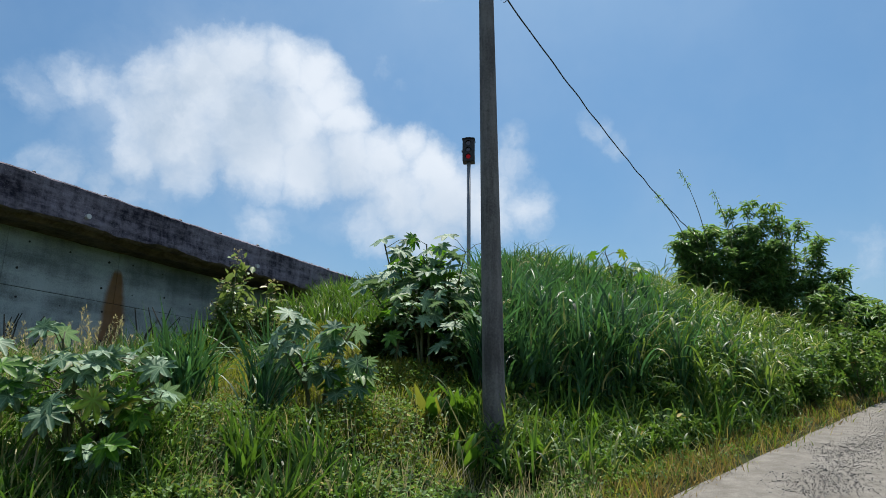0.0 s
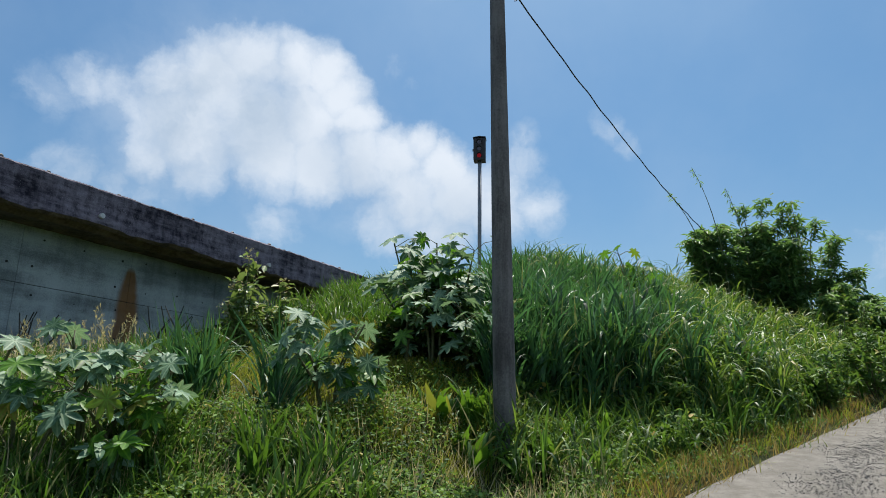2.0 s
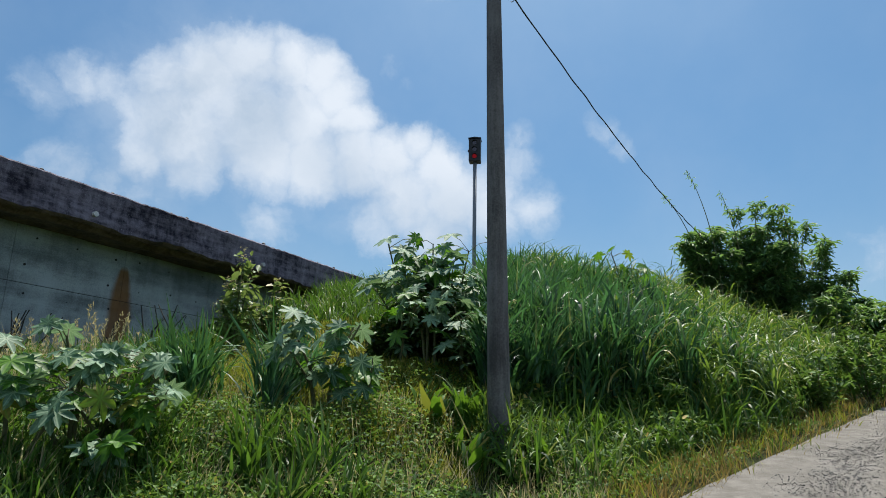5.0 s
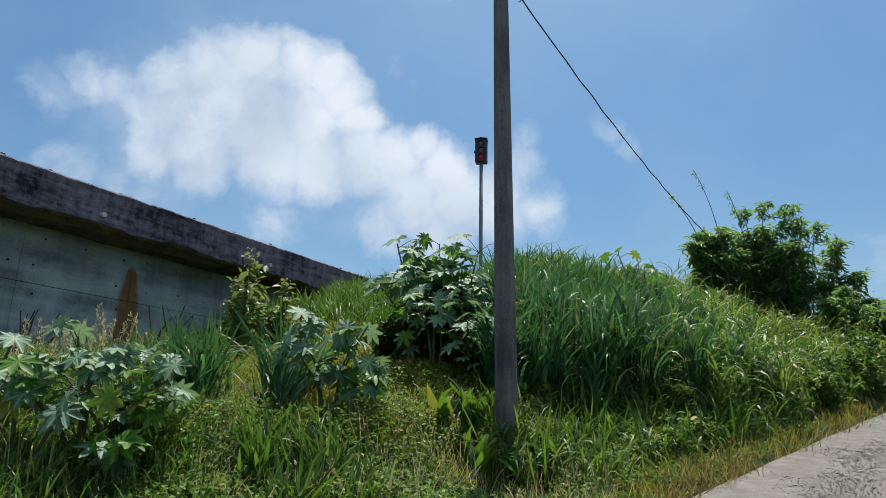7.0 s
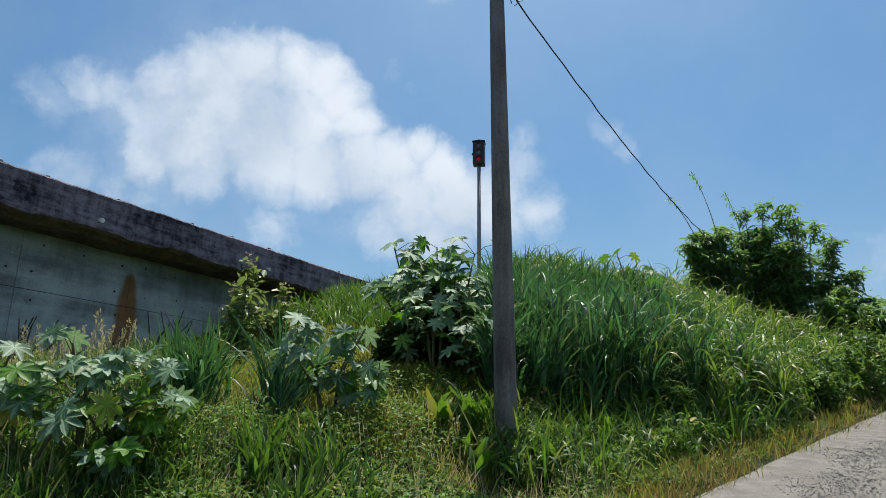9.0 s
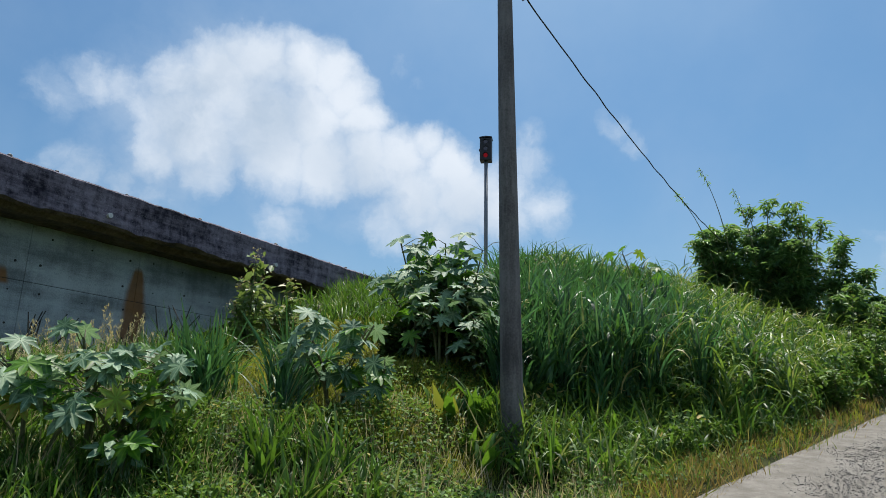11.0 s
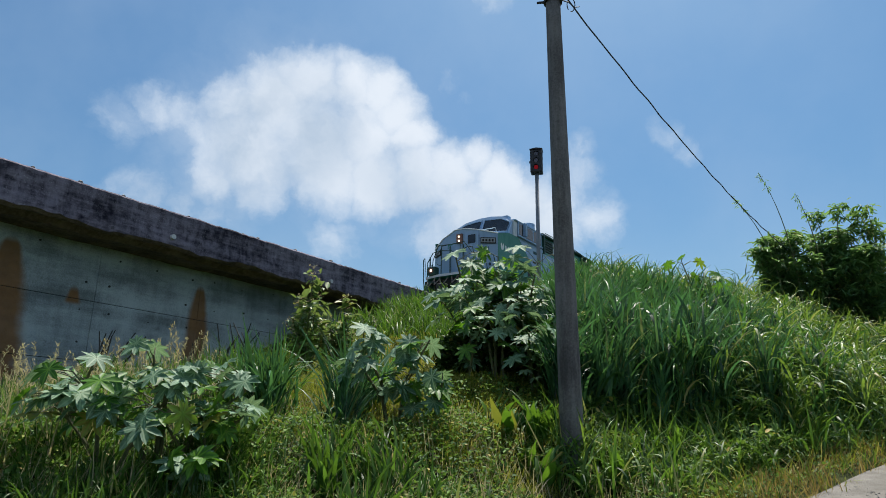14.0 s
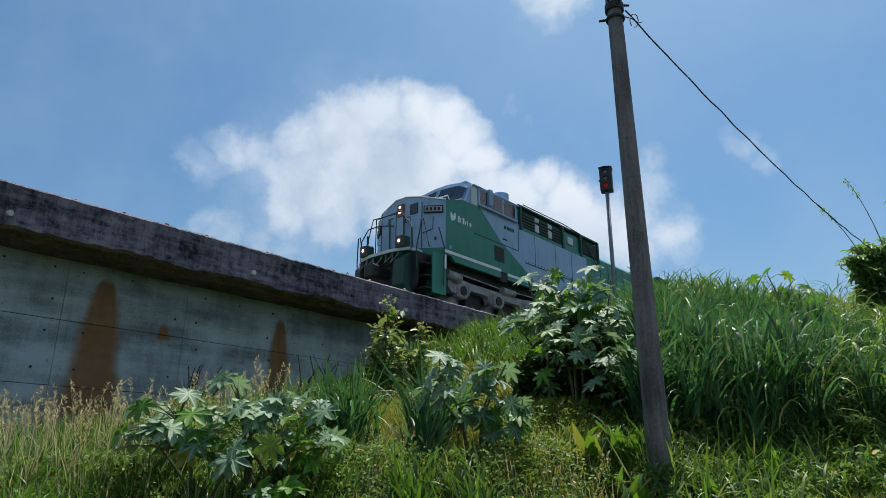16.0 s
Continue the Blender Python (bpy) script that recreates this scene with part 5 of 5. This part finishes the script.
def shrub(az, r, height, spread, n, seed, label, flowers=True):
    """A leafy flowering shrub with several upright stems."""
    rng = random.Random(seed)
    x, y = (float(v) for v in polar(az, r))
    plant = thing("shrub", label, "shrub", "flowering shrubs", at=pose(x, y, float(ground(x, y)) - 0.05))
    bm, pos, heads = bmesh.new(), [], []
    for k in range(9):
        a, out, h = rng.uniform(0, 6.28), spread * rng.uniform(0.2, 1.0), height * (1.0 if k == 0 else rng.uniform(0.45, 0.85))
        if k == 0:
            out *= 0.2
        pts = [Vector((0, 0, 0)), Vector((out * .4 * math.cos(a), out * .4 * math.sin(a), h * .45)), Vector((out * .8 * math.cos(a), out * .8 * math.sin(a), h * .8)), Vector((out * math.cos(a), out * math.sin(a), h))]
        tube(bm, pts, 0.014, 0.006, 6)
        heads.append(pts[-1])
        for j in range(n // 9):
            u = rng.uniform(0.15, 1) * 3
            i = min(2, int(u))
            p = pts[i].lerp(pts[i + 1], u - i)
            b = rng.uniform(0, 6.28)
            q = rng.uniform(0.01, 0.14)
            pos.append(p + Vector((q * math.cos(b), q * math.sin(b), rng.uniform(-.04, .06))))
    part("stem", bm, M_BARK, plant)
    P = np.array([tuple(p) for p in pos])
    leaflets("foliage", P, RNG.uniform(0.08, 0.2, len(P)) * (1.15 if flowers else 0.75), M_PALELEAF if flowers else M_SHRUB, 0.5, 0.5, kind="stuff", parent=plant)
    if flowers:
        F = np.array([tuple(h + Vector((rng.gauss(0, .06), rng.gauss(0, .06), rng.uniform(-.22, .06)))) for h in heads for _ in range(45)])
        leaflets("blossom", F, RNG.uniform(0.02, 0.045, len(F)), M_BLOSSOM, 0.7, 0.8, kind="stuff", parent=plant)
    return plant


def bamboo(az, r, height, spread, culms, seed, label, tufts=26):
    """A clump of arching bamboo: culms, side twigs, and narrow leaves that hang in tufts."""
    rng = random.Random(seed)
    x, y = (float(v) for v in polar(az, r))
    plant = thing("bamboo_clump", label, "bamboo", "bamboo clumps", at=pose(x, y, float(ground(x, y)) - 0.05))
    for k in range(culms):
        a = rng.uniform(0, 6.28)
        out, h = spread * rng.uniform(0.1, 1.0), height * (1.0 if k < 2 else rng.uniform(0.5, 0.92))
        c = Vector((math.cos(a), math.sin(a), 0))
        pts = [c * (out * (0.12 + 0.88 * u ** 1.8)) + Vector((0, 0, h * math.sin(min(1.57, 1.25 * u + 0.32 * u * u)))) for u in (j / 7 for j in range(8))]
        bm = tube(bmesh.new(), pts, 0.025, 0.005, 6)
        pos = []
        for j in range(tufts):
            u = (0.22 + 0.78 * (j + rng.random()) / tufts) * 7
            i = min(6, int(u))
            p = pts[i].lerp(pts[i + 1], min(1.0, u - i))
            b, q = rng.uniform(0, 6.28), rng.uniform(0.12, 0.6) * (1.15 - u / 9)
            tip = p + Vector((q * math.cos(b), q * math.sin(b), rng.uniform(-0.02, 0.28) * q / 0.4))
            tube(bm, [p, p.lerp(tip, 0.5) + Vector((0, 0, 0.04)), tip], 0.005, 0.003, 4)
            for _ in range(15):
                f = rng.random() ** 0.6
                v = p.lerp(tip, f)
                pos.append((v.x + rng.gauss(0, 0.06), v.y + rng.gauss(0, 0.06), v.z + rng.gauss(-0.01, 0.04)))
        part("culm", bm, M_CULM, plant)
        P = np.array(pos)
        leaflets("spray", P, RNG.uniform(0.14, 0.3, len(P)), M_BAMBOO, 0.22, 0.35, kind="stuff", parent=plant, droop=0.6)
    return plant


def stalks(az, r, tall, lean, seed, label):
    """A bare arching culm tip with a few dangling leaves."""
    rng = random.Random(seed)
    x, y = (float(v) for v in polar(az, r))
    g = float(ground(x, y))
    st = thing("bare_stalk", label, "plant", "bare stalks", at=pose(x, y, g))
    pts = [(lean * u ** 2.4, 0, tall * (u - 0.06 * u ** 4)) for u in (k / 12 for k in range(13))]
    part("cane", tube(bmesh.new(), pts, 0.02, 0.006, 6), M_CULM, st)
    P = np.array([(lean * u ** 2.4 + rng.gauss(0, .03), rng.gauss(0, .04), tall * (u - 0.06 * u ** 4) + rng.gauss(-.03, .03)) for u in (rng.uniform(0.88, 1.0) for _ in range(22))])
    leaflets("tip_leaves", P, RNG.uniform(0.08, 0.16, len(P)), M_BAMBOO, 0.2, 0.4, kind="stuff", parent=st, droop=0.7)


def build_vegetation():
    # tall reed-like grass of the bank, by stretches
    tall = lambda az, r: np.interp(az, [3, 6, 12, 18, 24, 30, 40], [0.76, 0.82, 1.14, 1.22, 1.18, 1.1, 1.0]) * np.interp(r, [7, 8.2, 10, 12, 18, 26], [0.8, 1.2, 1.15, 0.95, 0.75, 0.6])
    bank = lambda az, r, x, y: (road_side(x, y) > np.interp(az, [3, 10, 20, 34], [2.5, 2.1, 1.2, 0.7])) & (swell(x, y) + 0.3 * RNG.random(len(x)) > 0.33)
    some = lambda x, share: RNG.random(len(x)) < share
    grass_field("bank_grass", 1000, 12, 4, 35, 7.6, 20, lambda az, r: tall(az, r) * 0.7, M_BANK, "dense green grass under the taller canes", 0.03, bank, 0.15, 0.45, 2.0, 5, climb=0.5, mounds=0.5)
    reed_stand("reed_bed", 520, 6, 6, 3.5, 25, 8.0, 13.5, lambda az, r: tall(az, r) * np.interp(az, [14, 25], [1.0, 0.85]), M_BLUEGRASS, "tall upright blue-green reeds on the bank", lambda az, r, x, y: bank(az, r, x, y) & some(x, np.interp(az, [3, 11, 18, 25], [1, 0.9, 0.45, 0.15])), 0.036, 0.85, 0.2, 0.95, 0.1)
    reed_stand("cane_grass", 560, 5, 7, 7, 36, 7.0, 18, lambda az, r: tall(az, r) * 1.02, M_WILT, "arching light green cane grass on the bank", lambda az, r, x, y: bank(az, r, x, y) & some(x, np.interp(az, [7, 13, 19, 30], [0.2, 0.5, 1, 1])), 0.034, 0.82, 0.5, 2.6, 0.16)
    reed_stand("cane_grass", 420, 5, 6, 5, 36, 8.0, 18, lambda az, r: tall(az, r) * 1.02, M_BANK, "tall dark green cane grass on the bank", bank, 0.034, 0.72, 0.45, 2.0, 0.16)
    # lower growth stepping down from the canes to the verge
    foot = lambda az, r, x, y: (road_side(x, y) > 0.7) & (road_side(x, y) < 3.0)
    grass_field("bank_grass", 420, 12, 3.5, 34, 6.9, 13, lambda az, r: 0.62 * np.interp(az, [3, 20, 34], [1, 0.95, 0.8]), M_WILT, "light green grass at the foot of the bank", 0.024, foot, 0.14, 0.4, 2.0, 5, climb=0.35)
    grass_field("bank_grass", 300, 12, 3.5, 34, 6.9, 13, 0.7, M_GRASS, "green grass at the foot of the bank", 0.026, foot, 0.14, 0.35, 1.7, 5, climb=0.35)
    grass_field("crest_grass", 380, 20, 2, 40, 14, 30, lambda az, r: np.interp(az, [4, 10, 14], [0.55, 0.6, 0.8]), M_GRASS, "tall grass along the crest of the bank", 0.034, None, 0.2, 0.25, 1.4, 4)
    # behind the bushes and along the deck
    grass_field("slope_grass", 300, 24, -20, 5, 11.5, 19, lambda az, r: np.interp(r, [11, 14, 19], [0.55, 0.7, 0.6]), M_GRASS, "rough grass below the bridge deck", 0.024, lambda az, r, x, y: (no_path(az, r, x, y)) & (x * ACROSS[0] + y * ACROSS[1] < 11.7), 0.16, 0.3, 1.3, 4)
    # open strip of short yellow-green grass
    grass_field("short_grass", 2600, 16, -24, 3, 6.5, 15, 0.2, M_SHORT, "short sunlit yellow-green grass on the slope", 0.012, lambda az, r, x, y: x * ACROSS[0] + y * ACROSS[1] < 12.0, 0.1, 0.4, 0.9, 3)
    # left side
    grass_field("meadow_grass", 760, 17, -47, -20, 5.0, 13, lambda az, r: np.interp(r, [5, 6.4, 7.5, 13], [0.2, 0.35, 0.65, 0.75]), M_GRASS, "rank green grass in front of the wall", 0.024, lambda az, r, x, y: x * ACROSS[0] + y * ACROSS[1] < 11.9, 0.12, 0.25, 1.3, 5)
    grass_field("meadow_grass", 240, 13, -47, -18, 4.4, 6.6, 0.42, M_GRASS, "green grass at the foot of the castor plants", 0.014, None, 0.1, 0.35, 1.6, 5, climb=0.5)
    grass_field("dry_grass", 90, 12, -48, -27, 6.2, 11.5, 0.75, M_DRY, "pale dry seeding grass by the wall", 0.011, lambda az, r, x, y: x * ACROSS[0] + y * ACROSS[1] < 11.9, 0.12, 0.15, 0.6, 4)
    for az, r, h, k in ((-20.5, 7.2, 1.0, 60), (-22.5, 7.6, 0.95, 40), (-13.6, 7.8, 0.95, 60), (-11.6, 8.2, 0.9, 40), (-14.0, 6.9, 0.7, 40), (-14.6, 5.9, 0.6, 40), (-10.5, 5.8, 0.65, 40), (-12.8, 5.3, 0.55, 45), (-7.5, 5.5, 0.5, 34), (-23.5, 6.1, 0.55, 30)):
        grass_field("grass_tuft", 4, int(k * 0.62), az - 1.0, az + 1.0, r - 0.15, r + 0.15, h, M_BLUEGRASS if r > 6.6 else M_GRASS, "tuft of long arching green grass", 0.03, None, 0.09, 0.22, 1.3, 6)
    # low weeds of the verge
    n = 135000
    az, r, x, y = sprinkle(n, -48, 38, 3.4, 12, 0.6)
    e = road_side(x, y)
    ok = (e > 0.2 + 0.5 * RNG.random(n) ** 2) & ((e < 3.2) | (r < 7.5)) & no_path(az, r, x, y) & (swell(x * 2, y * 2, 1) > 0.15 + 0.2 * RNG.random(n))
    x, y, e = x[ok], y[ok], e[ok]
    hum = swell(x * 1.6, y * 1.6, 2)
    z = ground(x, y) + RNG.random(len(x)) ** 0.7 * (0.06 + 0.3 * hum) * np.clip(e, 0.2, 1)
    leaflets("low_weeds", np.stack([x, y, z], -1), RNG.uniform(0.02, 0.06, len(x)), M_WEED, 0.6, 0.5, "low leafy weeds covering the verge", "weeds")
    grass_field("verge_grass", 900, 14, -47, 38, 3.6, 13, 0.3, M_GRASS, "thin grass mixed into the weeds", 0.011, lambda az, r, x, y: road_side(x, y) < 3.0, 0.1, 0.35, 1.2, 4, 0.6)
    grass_field("straw", 1300, 14, 13, 36, 5.5, 16, 0.24, M_STRAW, "dry straw along the road's edge", 0.01, lambda az, r, x, y: road_side(x, y) < 0.75, 0.12, 0.7, 0.8, 3, 0.6)
    grass_field("edge_grass", 480, 14, 12, 36, 5.2, 16, 0.3, M_SHORT, "short grass along the road's edge", 0.012, lambda az, r, x, y: road_side(x, y) < 0.8, 0.12, 0.5, 0.9, 3, 0.6)
    grass_field("straw", 520, 9, -46, 14, 3.6, 7.5, 0.38, M_DRY, "dry stems among the weeds", 0.009, None, 0.1, 0.45, 0.6, 3, 0.6)
    # thinner cover further round, off the road on both sides
    n = 4200
    x, y = RNG.uniform(-30, 34, n), RNG.uniform(-14, 40, n)
    az, r, e, d = np.degrees(np.arctan2(x, y)), np.hypot(x, y), road_side(x, y), x * ACROSS[0] + y * ACROSS[1]
    ok = ((e > 0.4) | (e < -4.7)) & (d < 11.6) & ~((np.abs(az + 5) < 42) & (r > 3.6) & (r < 16)) & ~((np.abs(az) < 75) & (r < 3.6) & (e < 0.4))
    x, y = np.repeat(x[ok], 16), np.repeat(y[ok], 16)
    x, y = x + RNG.normal(0, 0.3, len(x)), y + RNG.normal(0, 0.3, len(y))
    k = len(x)
    ribbons("rough_grass", np.stack([x, y, ground(x, y) - 0.02], -1), RNG.uniform(0, 6.28, k), RNG.uniform(0.15, 0.5, k), RNG.uniform(0.012, 0.026, k), np.abs(RNG.normal(0, 0.4, k)), np.abs(RNG.normal(0.8, 0.5, k)), M_GRASS, 3, "rough grass beside the road and on the embankment", "grass")
    # seeding stems of the dry grass
    n = 170
    az, r, x, y = sprinkle(n, -47, -25, 6.0, 9.5)
    b = np.stack([x, y, ground(x, y)], -1)
    hh, lean, hd = RNG.uniform(0.6, 0.95, n), RNG.normal(0.1, 0.1, n), RNG.uniform(0, 6.28, n)
    ribbons("seed_stems", b, hd, hh, np.full(n, 0.006), lean, np.full(n, 0.25), M_DRY, 4, "thin seeding stems of dry grass", "grass")
    j = np.repeat(np.arange(n), 26)
    u = RNG.uniform(0.72, 1.0, len(j))
    out = hh[j] * u * np.sin(lean[j] + 0.12 * u)
    P = np.stack([b[j, 0] + out * np.cos(hd[j]) + RNG.normal(0, 0.006, len(j)), b[j, 1] + out * np.sin(hd[j]) + RNG.normal(0, 0.006, len(j)), b[j, 2] + hh[j] * u * 0.985], -1)
    leaflets("seed_heads", P, RNG.uniform(0.02, 0.05, len(P)), M_DRY, 0.22, 0.35, "pale feathery seed heads", "grass", droop=-0.8)
    # leafy undergrowth on the bank between the grass
    n = 26000
    az, r, x, y = sprinkle(n, 4, 35, 7.2, 15, 0.8)
    ok = (road_side(x, y) > 0.8) & (swell(x * 1.5, y * 1.5, 4) > 0.35)
    x, y = x[ok], y[ok]
    z = ground(x, y) + RNG.random(len(x)) * (0.2 + 0.45 * swell(x, y, 3))
    leaflets("undergrowth", np.stack([x, y, z], -1), RNG.uniform(0.05, 0.12, len(x)), M_WEED, 0.45, 0.5, "leafy undergrowth on the bank", "weeds")

    # leaf tangle under the tall castor plants, its dark colour standing in for crown shade
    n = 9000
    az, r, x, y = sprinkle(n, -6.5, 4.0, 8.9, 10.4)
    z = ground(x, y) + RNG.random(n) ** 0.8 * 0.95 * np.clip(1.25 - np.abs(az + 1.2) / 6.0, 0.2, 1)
    leaflets("undergrowth", np.stack([x, y, z], -1), RNG.uniform(0.06, 0.14, n), M_SHADE_TANGLE, 0.5, 0.5, "leafy tangle coloured dark for the shade under the castor plants", "weeds")

    # castor plants
    castor(-27.8, 6.2, 1.05, 0.9, 46, 0.18, 1, bare=0.35, label="large castor plant with glossy pale palmate leaves")
    castor(-31.6, 6.1, 0.98, 0.75, 34, 0.18, 2, bare=0.35)
    castor(-25.4, 6.0, 0.82, 0.5, 20, 0.17, 3, bare=0.35)
    castor(-34.6, 6.5, 0.9, 0.45, 10, 0.18, 4)
    castor(-25.6, 5.7, 0.5, 0.4, 7, 0.2, 13)
    castor(-10.2, 7.3, 0.98, 0.62, 34, 0.2, 5, backlit=0.15)
    castor(-6.6, 7.2, 0.65, 0.5, 20, 0.18, 6)
    castor(-3.2, 9.6, 1.7, 0.85, 54, 0.25, 7, label="tall castor plant with a dark leafy crown", bare=0.35, backlit=0.32)
    castor(0.4, 9.5, 1.95, 0.85, 54, 0.25, 8, label="tall castor plant with a dark leafy crown", bare=0.3, backlit=0.32)
    castor(-1.3, 9.8, 1.85, 0.75, 36, 0.2, 16, label="tall castor plant with a dark leafy crown", bare=0.45, backlit=0.5)
    castor(3.4, 9.2, 1.35, 0.6, 22, 0.19, 9)
    castor(-1.4, 8.9, 1.15, 0.8, 40, 0.19, 10, bare=0.05)
    castor(1.4, 8.8, 1.0, 0.7, 34, 0.18, 14, bare=0.05)
    castor(-4.2, 8.9, 0.9, 0.6, 26, 0.18, 15, bare=0.05)
    castor(15.8, 13.0, 1.95, 0.75, 13, 0.21, 11, label="castor plant rising above the bank's tall grass", bare=0.6, backlit=1.0)
    castor(6.3, 8.7, 0.7, 0.4, 8, 0.15, 12)
    # docks round the pole's foot
    for k, (az, r, h, c) in enumerate(((-0.6, 7.4, 0.52, 14), (1.4, 7.5, 0.56, 11), (2.2, 6.9, 0.46, 11), (5.9, 6.9, 0.4, 8), (8.3, 7.1, 0.44, 9), (0.6, 7.1, 0.34, 9), (12.0, 8.0, 0.5, 7), (3.2, 7.9, 0.44, 7), (-2.0, 7.6, 0.4, 9))):
        dock(az, r, h, c, 20 + k)
    shrub(-17.6, 11.3, 1.85, 0.55, 400, 31, "tall leafy shrub with pale flower heads by the wall")
    shrub(-14.6, 11.6, 1.35, 0.5, 320, 32, "bushy shrub with pale seed heads below the deck")
    for k, (az, r, h, w) in enumerate(((20, 10.5, 0.8, 0.7), (24, 11.5, 0.8, 0.8), (28.5, 12.5, 0.9, 0.8), (31.5, 14, 1.2, 0.9), (34, 15.5, 1.5, 1.0), (33, 18.0, 1.8, 1.2), (29.8, 17.6, 1.7, 1.2), (31.2, 17.0, 1.6, 1.1), (17, 9.5, 0.6, 0.6))):
        shrub(az, r, h, w, 900, 50 + k, "leafy green bush on the bank beside the road", False)
    clumps = []
    for k, (az, r, h, w, c, tufts) in enumerate(((20.6, 19.2, 2.15, 0.8, 8, 22), (22.2, 19.4, 2.75, 0.95, 10, 24), (24.4, 19.6, 2.9, 1.0, 10, 24), (26.6, 19.9, 2.6, 1.0, 10, 24), (24.9, 19.8, 3.5, 0.55, 4, 15),
                                                       (27.9, 20.2, 3.65, 0.75, 5, 14), (26.2, 20.0, 3.05, 0.4, 3, 16), (29.4, 20.6, 2.9, 0.7, 7, 14), (31.0, 20.4, 2.3, 0.8, 9, 15), (30.4, 19.4, 1.9, 1.1, 10, 24), (33.2, 19.6, 2.0, 1.2, 10, 24), (36.5, 20.0, 1.9, 1.1, 10, 28))):
        clumps.append(bamboo(az, r, h, w, c, 70 + k, "bushy bamboo clump with feathery dark green foliage" if tufts > 20 else "sparse wispy bamboo clump with hanging leaves", tufts))
    stalks(22.5, 19.0, 4.6, -0.72, 90, "bare bamboo cane arching above the clump")
    stalks(21.3, 18.8, 3.7, -1.05, 91, "bare bamboo cane arching above the clump")
    stalks(24.3, 19.4, 4.1, -0.5, 92, "bare bamboo cane arching above the clump")
    # dark dead stalks before the wall
    rng = random.Random(5)
    for az, r in ((-33.5, 11.0), (-31.8, 11.2), (-26.6, 11.4), (-24.2, 11.8), (-22.0, 12.0), (-32.8, 10.7), (-23.0, 12.2)):
        x, y = (float(v) for v in polar(az, r))
        st = thing("dead_stalk", "dark dead stalks standing before the wall", "plant", "dead stalks", at=pose(x, y, float(ground(x, y))))
        for k in range(3):
            a = rng.uniform(-1, 1)
            part("stalk", tube(bmesh.new(), [(0, 0, 0), (0.15 * a, 0.05, 0.6), (0.4 * a, 0.1, 0.8 + 0.25 * rng.random())], 0.02, 0.008, 5), M_DEADSTEM, st)
    return clumps


BAMBOOS = build_vegetation()


def build_gravel():
    """Loose stones on the road: a dense strip in the middle, strays by the edge."""
    n = 30000
    a = RNG.uniform(2, 22, n)
    b = np.where(RNG.random(n) < 0.7, RNG.normal(-0.78, 0.22, n) + 0.12 * np.sin(a * 1.7), RNG.uniform(-3.6, 0.0, n))
    x, y = -2.065 + a * 0.70711 - b * 0.70711, 2.065 + a * 0.70711 + b * 0.70711
    s = RNG.uniform(0.003, 0.0075, n) * RNG.choice([1.0, 1.0, 1.0, 1.9], n)
    z = slope_plane(x, y) + 0.03 + s * 0.3
    rot = RNG.uniform(0, 6.28, n)
    unit = np.array([(1, 0, 0), (0, 0.8, 0), (-0.9, 0.1, 0), (0, -0.8, 0), (0.1, 0, 0.7), (0, 0, -0.6)])
    unit = unit[None] * (1 + RNG.uniform(-0.3, 0.3, (n, 6, 1)))
    c, sn = np.cos(rot)[:, None], np.sin(rot)[:, None]
    v = np.stack([unit[..., 0] * c - unit[..., 1] * sn, unit[..., 0] * sn + unit[..., 1] * c, unit[..., 2]], -1) * s[:, None, None] + np.stack([x, y, z], -1)[:, None, :]
    f = np.array([(0, 1, 4), (1, 2, 4), (2, 3, 4), (3, 0, 4), (1, 0, 5), (2, 1, 5), (3, 2, 5), (0, 3, 5)])
    arrays("gravel", v.reshape(-1, 3), (np.arange(n)[:, None, None] * 6 + f[None]).reshape(-1, 3), M_STONE, None, "loose grey gravel on the road", "stuff", "gravel")


build_gravel()


# ======== what moves ========
def to_go(t):
    """Metres along the track from the camera's abreast to the nose; the train brakes gently."""
    u = 16.0 - t
    return 14.46 + 3.55 * u + 0.115 * u * u


def motions():
    def at(t):
        p = plan(to_go(t), TRACK)
        return pose(p[0], p[1], RAIL_Z, 0, 0, -90 - math.degrees(TURN))
    # foliage rocks a little in the wind
    for k, plant in enumerate(BAMBOOS):
        rest = plant.matrix_world.copy()
        walk(plant, [(0.5 * j, rest @ pose(0, 0, 0, 0.7 * math.sin(1.1 * j + k), 1.0 * math.sin(0.63 * j + 0.8 * k), 0)) for j in range(33)])
    for plant, phase in CASTORS:
        rest = plant.matrix_world.copy()
        walk(plant, [(0.5 * j, rest @ pose(0, 0, 0, 0.8 * math.sin(1.3 * j + phase), 0.7 * math.sin(0.9 * j + 2 * phase), 0)) for j in range(33)])
    walk(LOCO, [(t, at(t)) for t in range(17)])
    for wheel, x in WHEELS:
        walk(wheel, [(0.1 * k, pose(x, 0, 0.52, 0, math.degrees((to_go(0) - to_go(0.1 * k)) / 0.52), 0)) for k in range(161)])


motions()
